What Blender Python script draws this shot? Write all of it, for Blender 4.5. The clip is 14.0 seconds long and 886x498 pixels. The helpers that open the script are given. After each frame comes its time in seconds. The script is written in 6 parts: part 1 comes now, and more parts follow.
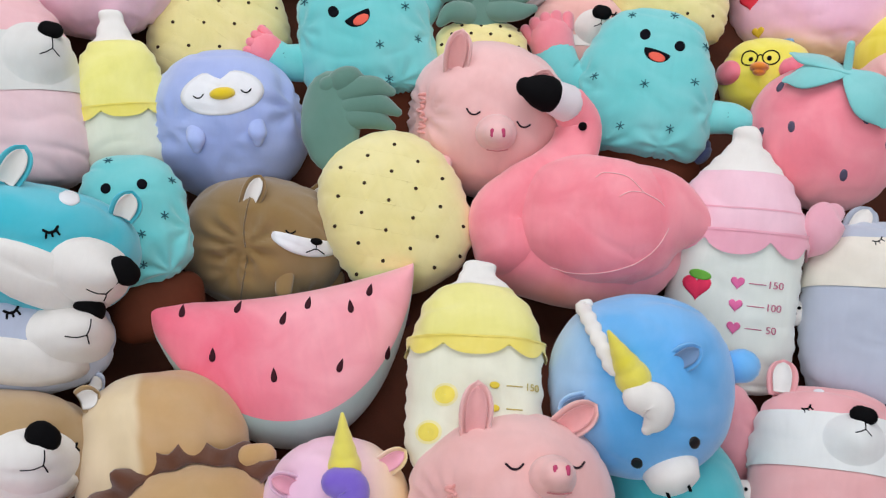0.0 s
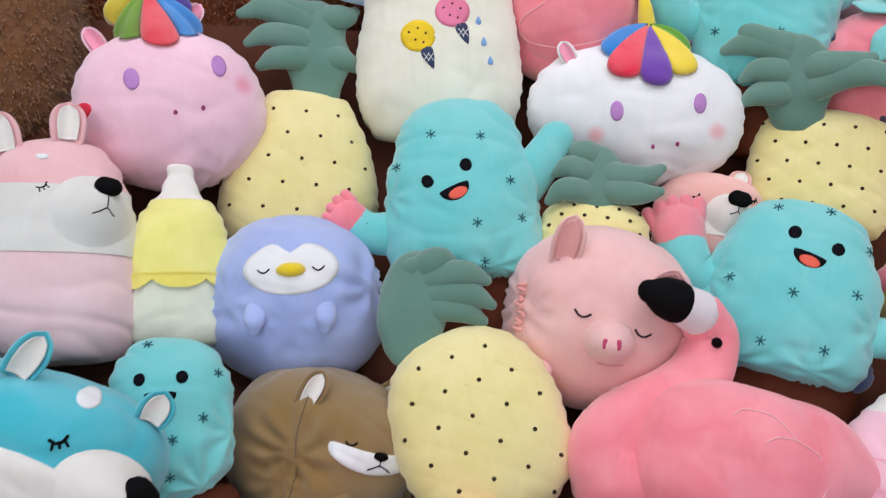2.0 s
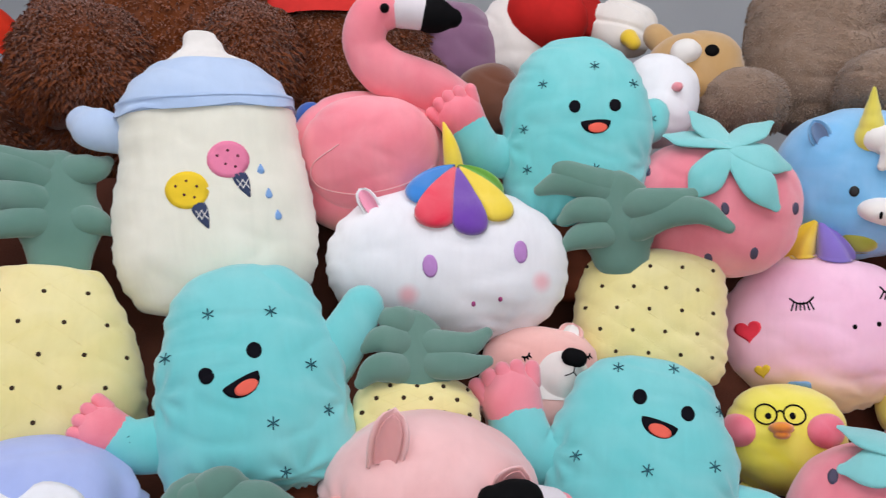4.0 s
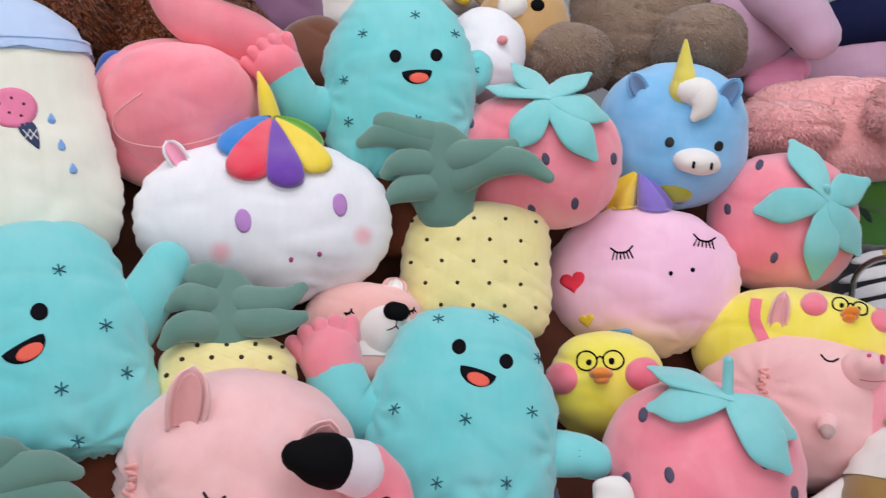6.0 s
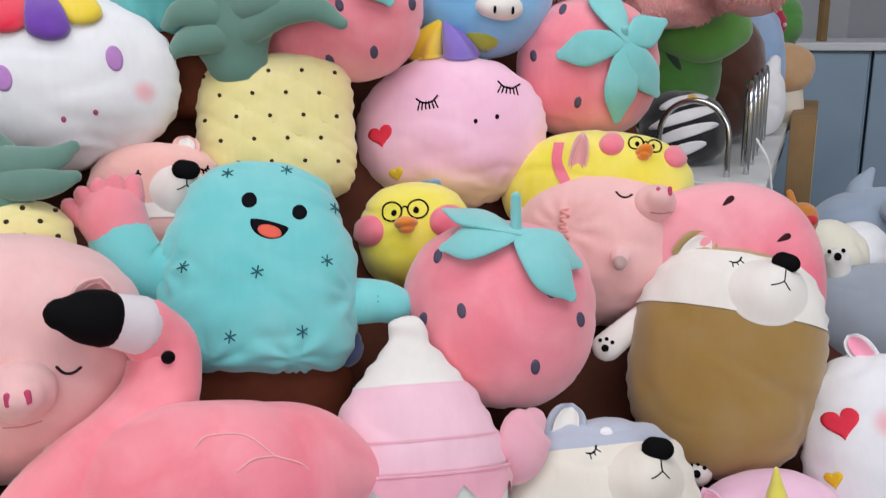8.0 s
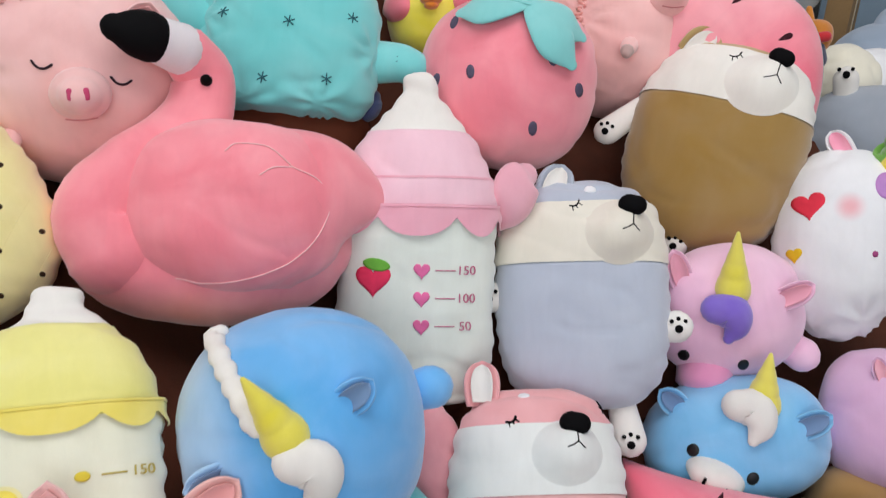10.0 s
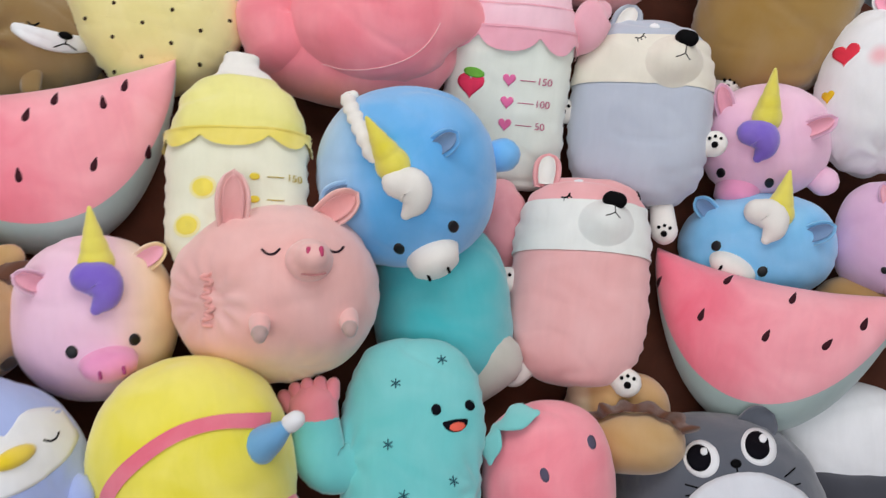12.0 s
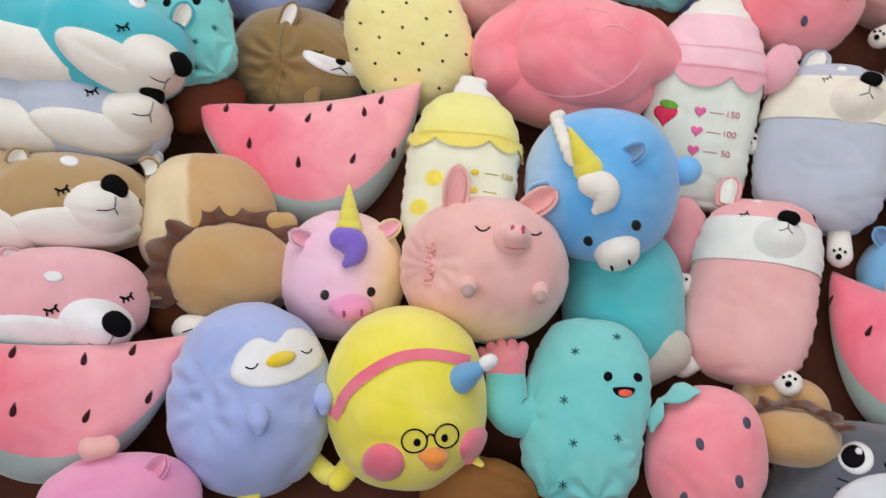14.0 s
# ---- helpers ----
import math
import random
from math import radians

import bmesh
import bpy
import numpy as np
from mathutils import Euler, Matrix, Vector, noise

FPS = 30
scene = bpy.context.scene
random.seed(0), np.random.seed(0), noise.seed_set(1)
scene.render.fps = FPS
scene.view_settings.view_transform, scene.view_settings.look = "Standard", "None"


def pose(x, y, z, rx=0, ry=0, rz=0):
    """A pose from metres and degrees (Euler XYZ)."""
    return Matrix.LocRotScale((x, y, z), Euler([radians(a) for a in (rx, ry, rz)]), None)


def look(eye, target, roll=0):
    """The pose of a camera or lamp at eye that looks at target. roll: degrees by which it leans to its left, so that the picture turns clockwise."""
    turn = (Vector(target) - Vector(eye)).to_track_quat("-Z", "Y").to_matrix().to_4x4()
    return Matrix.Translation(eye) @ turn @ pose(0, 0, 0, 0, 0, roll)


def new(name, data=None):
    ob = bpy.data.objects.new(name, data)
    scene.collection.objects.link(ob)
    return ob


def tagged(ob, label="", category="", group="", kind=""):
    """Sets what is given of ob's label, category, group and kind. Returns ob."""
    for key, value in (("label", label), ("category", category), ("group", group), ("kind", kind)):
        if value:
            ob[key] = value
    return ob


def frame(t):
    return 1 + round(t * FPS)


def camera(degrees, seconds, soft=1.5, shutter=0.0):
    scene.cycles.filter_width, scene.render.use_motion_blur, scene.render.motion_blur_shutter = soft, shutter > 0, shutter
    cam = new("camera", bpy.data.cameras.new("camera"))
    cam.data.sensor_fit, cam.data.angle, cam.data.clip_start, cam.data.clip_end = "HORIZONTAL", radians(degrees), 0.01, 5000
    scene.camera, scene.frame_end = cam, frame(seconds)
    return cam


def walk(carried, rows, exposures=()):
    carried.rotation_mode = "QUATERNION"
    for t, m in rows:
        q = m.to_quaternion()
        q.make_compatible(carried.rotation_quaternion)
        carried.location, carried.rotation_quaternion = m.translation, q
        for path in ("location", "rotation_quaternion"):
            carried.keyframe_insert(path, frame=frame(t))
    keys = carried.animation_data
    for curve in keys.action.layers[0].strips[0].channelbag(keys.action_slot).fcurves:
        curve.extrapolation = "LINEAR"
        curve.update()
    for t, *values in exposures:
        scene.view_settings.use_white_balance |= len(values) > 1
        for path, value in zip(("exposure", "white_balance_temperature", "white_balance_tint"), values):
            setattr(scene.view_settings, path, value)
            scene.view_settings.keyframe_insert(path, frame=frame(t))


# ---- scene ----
cam = camera(55.4, 14.0, 1.2, 0.3)
PATH = [
    (0, (0.142, 0.04, 1.619), (0.026, 1.896, 0.884), -0.9),
    (0.5, (0.047, 0.129, 1.6), (-0.037, 1.988, 0.868), -0.5),
    (1, (0.017, 0.179, 1.612), (-0.114, 2.053, 0.924), 0.4),
    (1.5, (0.026, 0.267, 1.659), (-0.219, 2.171, 1.097), 1.1),
    (2, (0.079, 0.418, 1.695), (-0.241, 2.335, 1.221), 2.1),
    (2.5, (0.131, 0.499, 1.715), (-0.195, 2.431, 1.311), 2.3),
    (3, (0.112, 0.596, 1.751), (-0.157, 2.551, 1.423), 1.7),
    (3.5, (0.064, 0.724, 1.794), (-0.017, 2.703, 1.521), 0.8),
    (3.7, (0.059, 0.753, 1.8), (0.072, 2.738, 1.561), 0.5),
    (5.8, (0.166, 0.798, 1.74), (0.529, 2.746, 1.471), 0.1),
    (6, (0.18, 0.8, 1.735), (0.595, 2.736, 1.45), 0.0),
    (6.5, (0.225, 0.796, 1.715), (0.732, 2.703, 1.387), -0.6),
    (7, (0.267, 0.791, 1.697), (0.826, 2.671, 1.308), -0.9),
    (7.5, (0.31, 0.782, 1.676), (0.932, 2.626, 1.218), -1.2),
    (8, (0.342, 0.769, 1.649), (1.009, 2.574, 1.106), -1.5),
    (8.5, (0.359, 0.75, 1.618), (1.028, 2.52, 0.968), -0.8),
    (9, (0.38, 0.692, 1.587), (0.99, 2.448, 0.85), 0.8),
    (9.2, (0.387, 0.66, 1.572), (0.964, 2.416, 0.809), 1.2),
    (11.3, (0.251, 0.24, 1.477), (0.72, 1.923, 0.504), 3.2),
    (11.5, (0.273, 0.185, 1.485), (0.7, 1.866, 0.489), 3.4),
    (12, (0.317, -0.004, 1.496), (0.553, 1.691, 0.46), 3.0),
    (12.5, (0.351, -0.157, 1.481), (0.441, 1.544, 0.433), 2.2),
    (13, (0.346, -0.258, 1.486), (0.375, 1.436, 0.422), 0.8),
    (13.5, (0.344, -0.328, 1.495), (0.242, 1.392, 0.479), -0.3),
    (14, (0.341, -0.393, 1.503), (0.09, 1.374, 0.601), 0.2),
]
walk(cam, [(t, look(eye, target, roll)) for t, eye, target, roll in PATH], [(0.0, -0.24, 6350, 11), (3.0, -0.29, 6350, 14), (6.5, -0.29, 6280, 15), (9.0, -0.26, 6500, 11), (11.5, -0.28, 6600, 10), (12.5, -0.23, 6700, 10), (14.0, -0.2, 6800, 10)])

# world and light: sky and two added lamps; the shop's own light sources are unseen
world = bpy.data.worlds.new("sky")
scene.world = world
world.use_nodes = True
sky = world.node_tree.nodes.new("ShaderNodeTexSky")
sky.sky_type, sky.sun_disc, sky.sun_elevation, sky.sun_rotation = "NISHITA", False, radians(40), radians(200)
world.node_tree.links.new(sky.outputs[0], world.node_tree.nodes["Background"].inputs[0])
world.node_tree.nodes["Background"].inputs[1].default_value = 0.12


def area_lamp(name, eye, target, wide, high, watts, colour):
    data = bpy.data.lights.new(name, "AREA")
    data.shape, data.size, data.size_y, data.energy, data.color = "RECTANGLE", wide, high, watts, colour
    new(name, data).matrix_world = look(eye, target)


# added soft lamps, one behind the camera and one overhead, at no known opening
area_lamp("added_front_lamp", (-0.6, -2.35, 2.5), (0.4, 2.0, 1.1), 4.6, 2.0, 74, (0.97, 0.98, 1.0))
area_lamp("added_overhead_lamp", (0.5, 1.3, 4.15), (0.6, 2.0, 0.9), 4.4, 2.2, 104, (1.0, 0.985, 0.97))


# ---------------------------------------------------------------- materials
def linear(code):
    v = [int(code[i:i + 2], 16) / 255 for i in (0, 2, 4)]
    return tuple(c / 12.92 if c <= 0.04045 else ((c + 0.055) / 1.055) ** 2.4 for c in v) + (1.0,)


MATS = {}


def stuff(name, code, rough=0.9, metal=0.0, sheen=0.0, vary=0.10, big=6.0, fine=700.0, bump=0.12, deep=0.0012, second=None, axis="Y", span=(-0.2, 0.2), mid_bump=0.0, shine=0.5):
    """A procedural surface: colour that drifts at two scales, fine grain relief, and if asked a dye that fades into a second colour along an axis."""
    if name in MATS:
        return MATS[name]
    m = bpy.data.materials.new(name)
    m.use_nodes = True
    t = m.node_tree
    n, link = t.nodes, t.links.new
    b = n["Principled BSDF"]
    b.inputs["Roughness"].default_value, b.inputs["Metallic"].default_value = rough, metal
    b.inputs["Sheen Weight"].default_value, b.inputs["Sheen Roughness"].default_value = sheen, 0.58
    b.inputs["Specular IOR Level"].default_value = shine
    co = n.new("ShaderNodeTexCoord")
    base = tuple(v ** 1.14 for v in linear(code)[:3]) + (1.0,)
    rgb = n.new("ShaderNodeRGB")
    rgb.outputs[0].default_value = base
    colour = rgb.outputs[0]
    if second:
        sep, ramp = n.new("ShaderNodeSeparateXYZ"), n.new("ShaderNodeMapRange")
        wob = n.new("ShaderNodeTexNoise")
        wob.inputs["Scale"].default_value = 7.0
        add = n.new("ShaderNodeMath")
        add.operation = "MULTIPLY_ADD"
        add.inputs[1].default_value = 0.035
        link(co.outputs["Object"], sep.inputs[0])
        link(co.outputs["Object"], wob.inputs["Vector"])
        link(wob.outputs["Fac"], add.inputs[0])
        link(sep.outputs[axis], add.inputs[2])
        link(add.outputs[0], ramp.inputs["Value"])
        ramp.inputs["From Min"].default_value, ramp.inputs["From Max"].default_value = span
        ramp.interpolation_type = "SMOOTHSTEP"
        mix = n.new("ShaderNodeMix")
        mix.data_type = "RGBA"
        link(ramp.outputs["Result"], mix.inputs["Factor"])
        link(colour, mix.inputs["B"])
        mix.inputs["A"].default_value = tuple(v ** 1.14 for v in linear(second)[:3]) + (1.0,)
        colour = mix.outputs["Result"]
    n1, n2 = n.new("ShaderNodeTexNoise"), n.new("ShaderNodeTexNoise")
    n1.inputs["Scale"].default_value, n1.inputs["Detail"].default_value = big, 5.0
    n1.inputs["Distortion"].default_value = 0.6
    n2.inputs["Scale"].default_value, n2.inputs["Detail"].default_value = fine, 2.0
    link(co.outputs["Object"], n1.inputs["Vector"])
    link(co.outputs["Object"], n2.inputs["Vector"])
    info = n.new("ShaderNodeObjectInfo")
    total, scale = n.new("ShaderNodeMath"), n.new("ShaderNodeMapRange")
    total.operation = "ADD"
    link(n1.outputs["Fac"], total.inputs[0])
    half = n.new("ShaderNodeMath")
    half.operation = "MULTIPLY_ADD"
    half.inputs[1].default_value = 0.45
    link(n2.outputs["Fac"], half.inputs[0])
    jig = n.new("ShaderNodeMath")
    jig.operation = "MULTIPLY"
    jig.inputs[1].default_value = 0.15
    link(info.outputs["Random"], jig.inputs[0])
    link(jig.outputs[0], half.inputs[2])
    if sheen:
        lie, nap, brushed = n.new("ShaderNodeMapping"), n.new("ShaderNodeTexNoise"), n.new("ShaderNodeMath")
        lie.inputs["Scale"].default_value, lie.inputs["Rotation"].default_value = (46, 9, 46), (0.0, 0.0, 0.35)
        nap.inputs["Scale"].default_value, nap.inputs["Detail"].default_value, nap.inputs["Distortion"].default_value = 1.0, 3.0, 0.8
        link(co.outputs["Object"], lie.inputs["Vector"])
        link(lie.outputs[0], nap.inputs["Vector"])
        brushed.operation = "MULTIPLY_ADD"
        brushed.inputs[1].default_value = 0.42
        link(nap.outputs["Fac"], brushed.inputs[0])
        link(half.outputs[0], brushed.inputs[2])
        lower = n.new("ShaderNodeMath")
        lower.operation = "SUBTRACT"
        lower.inputs[1].default_value = 0.21
        link(brushed.outputs[0], lower.inputs[0])
        half = lower
    link(half.outputs[0], total.inputs[1])
    link(total.outputs[0], scale.inputs["Value"])
    scale.inputs["From Min"].default_value, scale.inputs["From Max"].default_value = 0.45, 1.15
    scale.inputs["To Min"].default_value, scale.inputs["To Max"].default_value = 1 - vary * 1.5, 1 + vary * 0.6
    hsv = n.new("ShaderNodeHueSaturation")
    link(colour, hsv.inputs["Color"])
    link(scale.outputs["Result"], hsv.inputs["Value"])
    link(hsv.outputs[0], b.inputs["Base Color"])
    if sheen:
        sat = n.new("ShaderNodeMapRange")
        link(n1.outputs["Fac"], sat.inputs["Value"])
        sat.inputs["From Min"].default_value, sat.inputs["From Max"].default_value = 0.35, 0.7
        sat.inputs["To Min"].default_value, sat.inputs["To Max"].default_value = 1.06, 0.93
        link(sat.outputs["Result"], hsv.inputs["Saturation"])
    bm = n.new("ShaderNodeBump")
    bm.inputs["Strength"].default_value, bm.inputs["Distance"].default_value = bump, deep
    link(n2.outputs["Fac"], bm.inputs["Height"])
    if mid_bump:
        n3, bm2 = n.new("ShaderNodeTexNoise"), n.new("ShaderNodeBump")
        n3.inputs["Scale"].default_value, n3.inputs["Detail"].default_value = 20.0, 2.0
        link(co.outputs["Object"], n3.inputs["Vector"])
        bm2.inputs["Strength"].default_value, bm2.inputs["Distance"].default_value = mid_bump, 0.004
        link(n3.outputs["Fac"], bm2.inputs["Height"])
        link(bm.outputs[0], bm2.inputs["Normal"])
        link(bm2.outputs[0], b.inputs["Normal"])
    else:
        link(bm.outputs[0], b.inputs["Normal"])
    MATS[name] = m
    return m


def plush(code, second=None, axis="Y", span=(-0.2, 0.2)):
    """Short-pile velvet plush."""
    return stuff("plush_" + code + (second or "") + (axis if second else "") + (str(span) if second else ""), code, 0.85, 0, 0.5, 0.075, 8.0, 800.0, 0.35, 0.0012, second, axis, span, 0.16, 0.12)


def felt(code):
    """Smooth embroidery or short felt."""
    return stuff("felt_" + code, code, 0.8, 0, 0.0, 0.10, 30.0, 1100.0, 0.3, 0.0008, shine=0.12)


def fur(code):
    """Long shaggy pile."""
    return stuff("fur_" + code, code, 0.95, 0, 0.3, 0.12, 24.0, 260.0, 0.5, 0.004, None, "Y", (0, 1), 0.5, 0.1)


def blush(coat, pink, spots, reach):
    """A coat with soft airbrushed rounds of another colour in its dye."""
    m = coat.copy()
    n, link = m.node_tree.nodes, m.node_tree.links.new
    hsv = next(v for v in n if v.bl_idname == "ShaderNodeHueSaturation")
    co = next(v for v in n if v.bl_idname == "ShaderNodeTexCoord")
    colour = hsv.inputs["Color"].links[0].from_socket
    for x, y in spots:
        off, size, ramp, mix = n.new("ShaderNodeVectorMath"), n.new("ShaderNodeVectorMath"), n.new("ShaderNodeMapRange"), n.new("ShaderNodeMix")
        off.operation, size.operation, mix.data_type, ramp.interpolation_type = "MULTIPLY_ADD", "LENGTH", "RGBA", "SMOOTHSTEP"
        off.inputs[1].default_value, off.inputs[2].default_value = (1, 1, 0), (-x, -y, 0)
        link(co.outputs["Object"], off.inputs[0])
        link(off.outputs[0], size.inputs[0])
        link(size.outputs["Value"], ramp.inputs["Value"])
        ramp.inputs["From Min"].default_value, ramp.inputs["From Max"].default_value = 0.1 * reach, reach
        ramp.inputs["To Min"].default_value, ramp.inputs["To Max"].default_value = 0.85, 0.0
        link(ramp.outputs["Result"], mix.inputs["Factor"])
        mix.inputs["B"].default_value = linear(pink)
        link(colour, mix.inputs["A"])
        colour = mix.outputs["Result"]
    link(colour, hsv.inputs["Color"])
    return m


BLACK = felt("0b0a0d")
STITCH = felt("3a6a74")
CHROME = stuff("chrome_steel", "d0d2d4", 0.18, 1.0, 0, 0.08, 20, 300, 0.05)


# ---------------------------------------------------------------- mesh tools
def part(name, shape, material, parent, label=""):
    """One mesh object of (vertices, faces) under a thing or part."""
    me = bpy.data.meshes.new(name)
    me.from_pydata([tuple(v) for v in shape[0]], [], shape[1])
    me.polygons.foreach_set("use_smooth", [True] * len(me.polygons))
    me.materials.append(material)
    me.update()
    ob = new(name, me)
    ob.parent = parent
    if label:
        ob["label"] = label
    return ob


def hard_part(name, shape, material, parent, label=""):
    ob = part(name, shape, material, parent, label)
    ob.data.polygons.foreach_set("use_smooth", [False] * len(ob.data.polygons))
    return ob


def join(shapes):
    vs, fs = [], []
    for v, f in shapes:
        fs += [tuple(i + len(vs) for i in q) for q in f]
        vs += list(v)
    return vs, fs


def thing(name, loc, rot, label, category, group=""):
    ob = new(name)
    ob.empty_display_size = 0.05
    ob.matrix_world = pose(*loc, *rot)
    return tagged(ob, label, category, group)


def rings(rows, closed=True, cap=True):
    """A skin over rows of points; closed round each row; ends closed by a fan."""
    n, vs, fs = len(rows[0]), [p for r in rows for p in r], []
    for j in range(len(rows) - 1):
        for i in range(n if closed else n - 1):
            k = (i + 1) % n
            fs.append((j * n + i, j * n + k, (j + 1) * n + k, (j + 1) * n + i))
    if cap:
        for j, turn in ((0, True), (len(rows) - 1, False)):
            c = sum((Vector(p) for p in rows[j]), Vector()) / n
            vs.append(c)
            for i in range(n):
                a, b = j * n + i, j * n + (i + 1) % n
                fs.append((b, a, len(vs) - 1) if turn else (a, b, len(vs) - 1))
    return vs, fs


def spline(points, n):
    """n points along a smooth curve through the given ones (any dimension)."""
    p = [np.array(q, float) for q in points]
    if len(p) == 2:
        return [p[0] + (p[1] - p[0]) * i / (n - 1) for i in range(n)]
    p = [2 * p[0] - p[1]] + p + [2 * p[-1] - p[-2]]
    out = []
    for i in range(n):
        u = i / (n - 1) * (len(p) - 3)
        k = min(int(u), len(p) - 4)
        u -= k
        a, b, c, d = p[k:k + 4]
        out.append(0.5 * (2 * b + (c - a) * u + (2 * a - 5 * b + 4 * c - d) * u * u + (3 * b - a - 3 * c + d) * u ** 3))
    return out


def tube(points, radii, flat=1.0, n=12, steps=14, wide=(0, 0, 1), lump=0.0):
    """A stuffed limb along points: radii at the points, flattened along the direction `wide`; its ends are round."""
    rr = [max(0.0, float(v[0])) for v in spline([(r,) for r in radii], steps)]
    pp = [Vector(v) for v in spline(points, steps)]
    first, last = (pp[0] - pp[1]).normalized(), (pp[-1] - pp[-2]).normalized()
    line = [(pp[0] + first * rr[0] * c, rr[0] * s) for c, s in ((0.95, 0.25), (0.72, 0.66), (0.36, 0.92))]
    line += list(zip(pp, rr))
    line += [(pp[-1] + last * rr[-1] * c, rr[-1] * s) for c, s in ((0.36, 0.92), (0.72, 0.66), (0.95, 0.25))]
    rows, w = [], Vector(wide)
    for i, (p, r) in enumerate(line):
        d = (line[min(i + 1, len(line) - 1)][0] - line[max(i - 1, 0)][0])
        d = d.normalized() if d.length > 1e-9 else first
        a = d.cross(w)
        a = a.normalized() if a.length > 1e-4 else Vector((1, 0, 0))
        b = a.cross(d).normalized()
        ring = []
        for k in range(n):
            th = 2 * math.pi * k / n
            q = p + a * r * math.cos(th) + b * r * flat * math.sin(th)
            if lump:
                q += (q - p) * lump * noise.noise(q * 18)
            ring.append(q)
        rows.append(ring)
    return rings(rows)


def loft(knots):
    """A profile 0..1 over -1..1 through (place, width) knots."""
    ks = spline(knots, 160)
    xs, ys = [k[0] for k in ks], [max(k[1], 0.0) for k in ks]
    return lambda s: float(np.interp(s, xs, ys))


def oval(p=2.0, taper=0.0):
    return lambda s: max(1 - abs(s) ** p, 0.0) ** (1 / p) * (1 + taper * s)


class Body:
    """A stuffed body: an elliptic section swept up a profile, with soft dents and gathers. x right, y up, z to the front."""

    def __init__(self, w, h, d, profile=None, amp=0.006, gathers=(), section=2.0):
        self.w, self.h, self.d, self.f, self.amp = w, h, d, profile or oval(), amp * 0.75
        self.gathers, self.q = gathers, 2.0 / section
        self.seed = Vector((random.uniform(0, 90), random.uniform(0, 90), random.uniform(0, 90)))

    def dent(self, p):
        v = self.amp * (noise.noise(p * 9 + self.seed) + 0.45 * noise.noise(p * 22 + self.seed) + 0.8 * self.crease(p))
        if self.q < 0.95:
            seam = (p.z / (self.d * 0.4)) ** 2
            if seam < 4:
                v += math.exp(-seam) * 0.0026 * math.sin(p.y * 170 + 5 * noise.noise(p * 7 + self.seed)) - 0.004 * math.exp(-9 * seam)
        for gx, gy, reach, count, deep in self.gathers:
            u, t = p.x - gx * self.w, p.y - gy * self.h
            r = math.hypot(u, t) / reach
            if r < 2.2:
                v -= deep * (0.55 * math.exp(-r * r * 1.6) + 0.3 * math.exp(-(r - 0.7) ** 2 * 2.4) * (1 - math.cos(count * math.atan2(t, u) + 3 * noise.noise(p * 9))) * min(r * 2.5, 1))
        return v

    def crease(self, p):
        """Soft fold lines that wander over the cloth."""
        q = Vector((p.x * 6 + 1.5 * p.y, p.y * 12, p.z * 6)) + self.seed
        return -1.7 * max(0.0, 1 - 6 * abs(noise.noise(q))) * (0.5 + 0.5 * noise.noise(p * 4 + self.seed * 2))

    def normal(self, p):
        s = max(-0.985, min(0.985, p.y / self.h))
        f = max(self.f(s), 0.03)
        slope = (self.f(s + 0.012) - self.f(s - 0.012)) / 0.024
        g = Vector((p.x / (self.w * f) ** 2, -slope / f / self.h * 1.0, p.z / (self.d * f) ** 2))
        return g.normalized() if g.length > 1e-9 else Vector((0, 0, 1))

    def ring(self, y, n, swell):
        f = max(self.f(max(-1, min(1, y / self.h))), 0.004)
        out = []
        for k in range(n):
            th = 2 * math.pi * k / n
            c, s = math.cos(th), math.sin(th)
            p = Vector((math.copysign(abs(c) ** self.q, c) * self.w * f, y, math.copysign(abs(s) ** self.q, s) * self.d * f))
            out.append(p + self.normal(p) * (self.dent(p) + swell))
        return out

    def skin(self, low=-1.0, high=1.0, swell=0.0, n=44, rows=30, wave=None, cap=True):
        if not wave and n < 100:
            n, rows = int(n * 1.4), int(rows * 1.5)
        ys = []
        for j in range(rows + 1):
            u = j / rows
            s = low + (high - low) * u
            if low <= -1 and high >= 1:
                s = -math.cos(math.pi * u)
            elif high >= 1:
                s = low + (high - low) * math.sin(u * math.pi / 2)
            elif low <= -1:
                s = high - (high - low) * math.cos(u * math.pi / 2)
            ys.append(s)
        out = [self.ring(s * self.h, n, swell) for s in ys]
        if wave:
            amp, count = wave
            for j in range(min(6, rows)):
                k = 1 - j / 6
                for i in range(n):
                    th = 2 * math.pi * i / n
                    s = ys[j] - k * amp * abs(math.cos(count * th / 2)) ** 0.7
                    out[j][i] = self.ring(s * self.h, n, swell)[i]
        return rings(out, True, cap)

    def at(self, x, y, off=0.0):
        f = max(self.f(max(-0.99, min(0.99, y / self.h))), 0.01)
        u = max(-0.97, min(0.97, x / (self.w * f)))
        p = Vector((u * self.w * f, y, self.d * f * max(1 - abs(u) ** (2 / self.q), 0.0) ** (self.q / 2)))
        return p + self.normal(p) * (self.dent(p) + off)


class Quilt(Body):
    """A stuffed body with a lattice of sewn quilting lines pressed into its front."""

    def dent(self, p):
        v = Body.dent(self, p)
        for sgn in (1, -1):
            k = (p.y / self.h - sgn * 0.62 * p.x / self.w) / 0.38
            off = (k - round(k)) * 0.38 * self.h * 0.8
            v -= 0.0013 * math.exp(-(off / 0.008) ** 2)
        return v


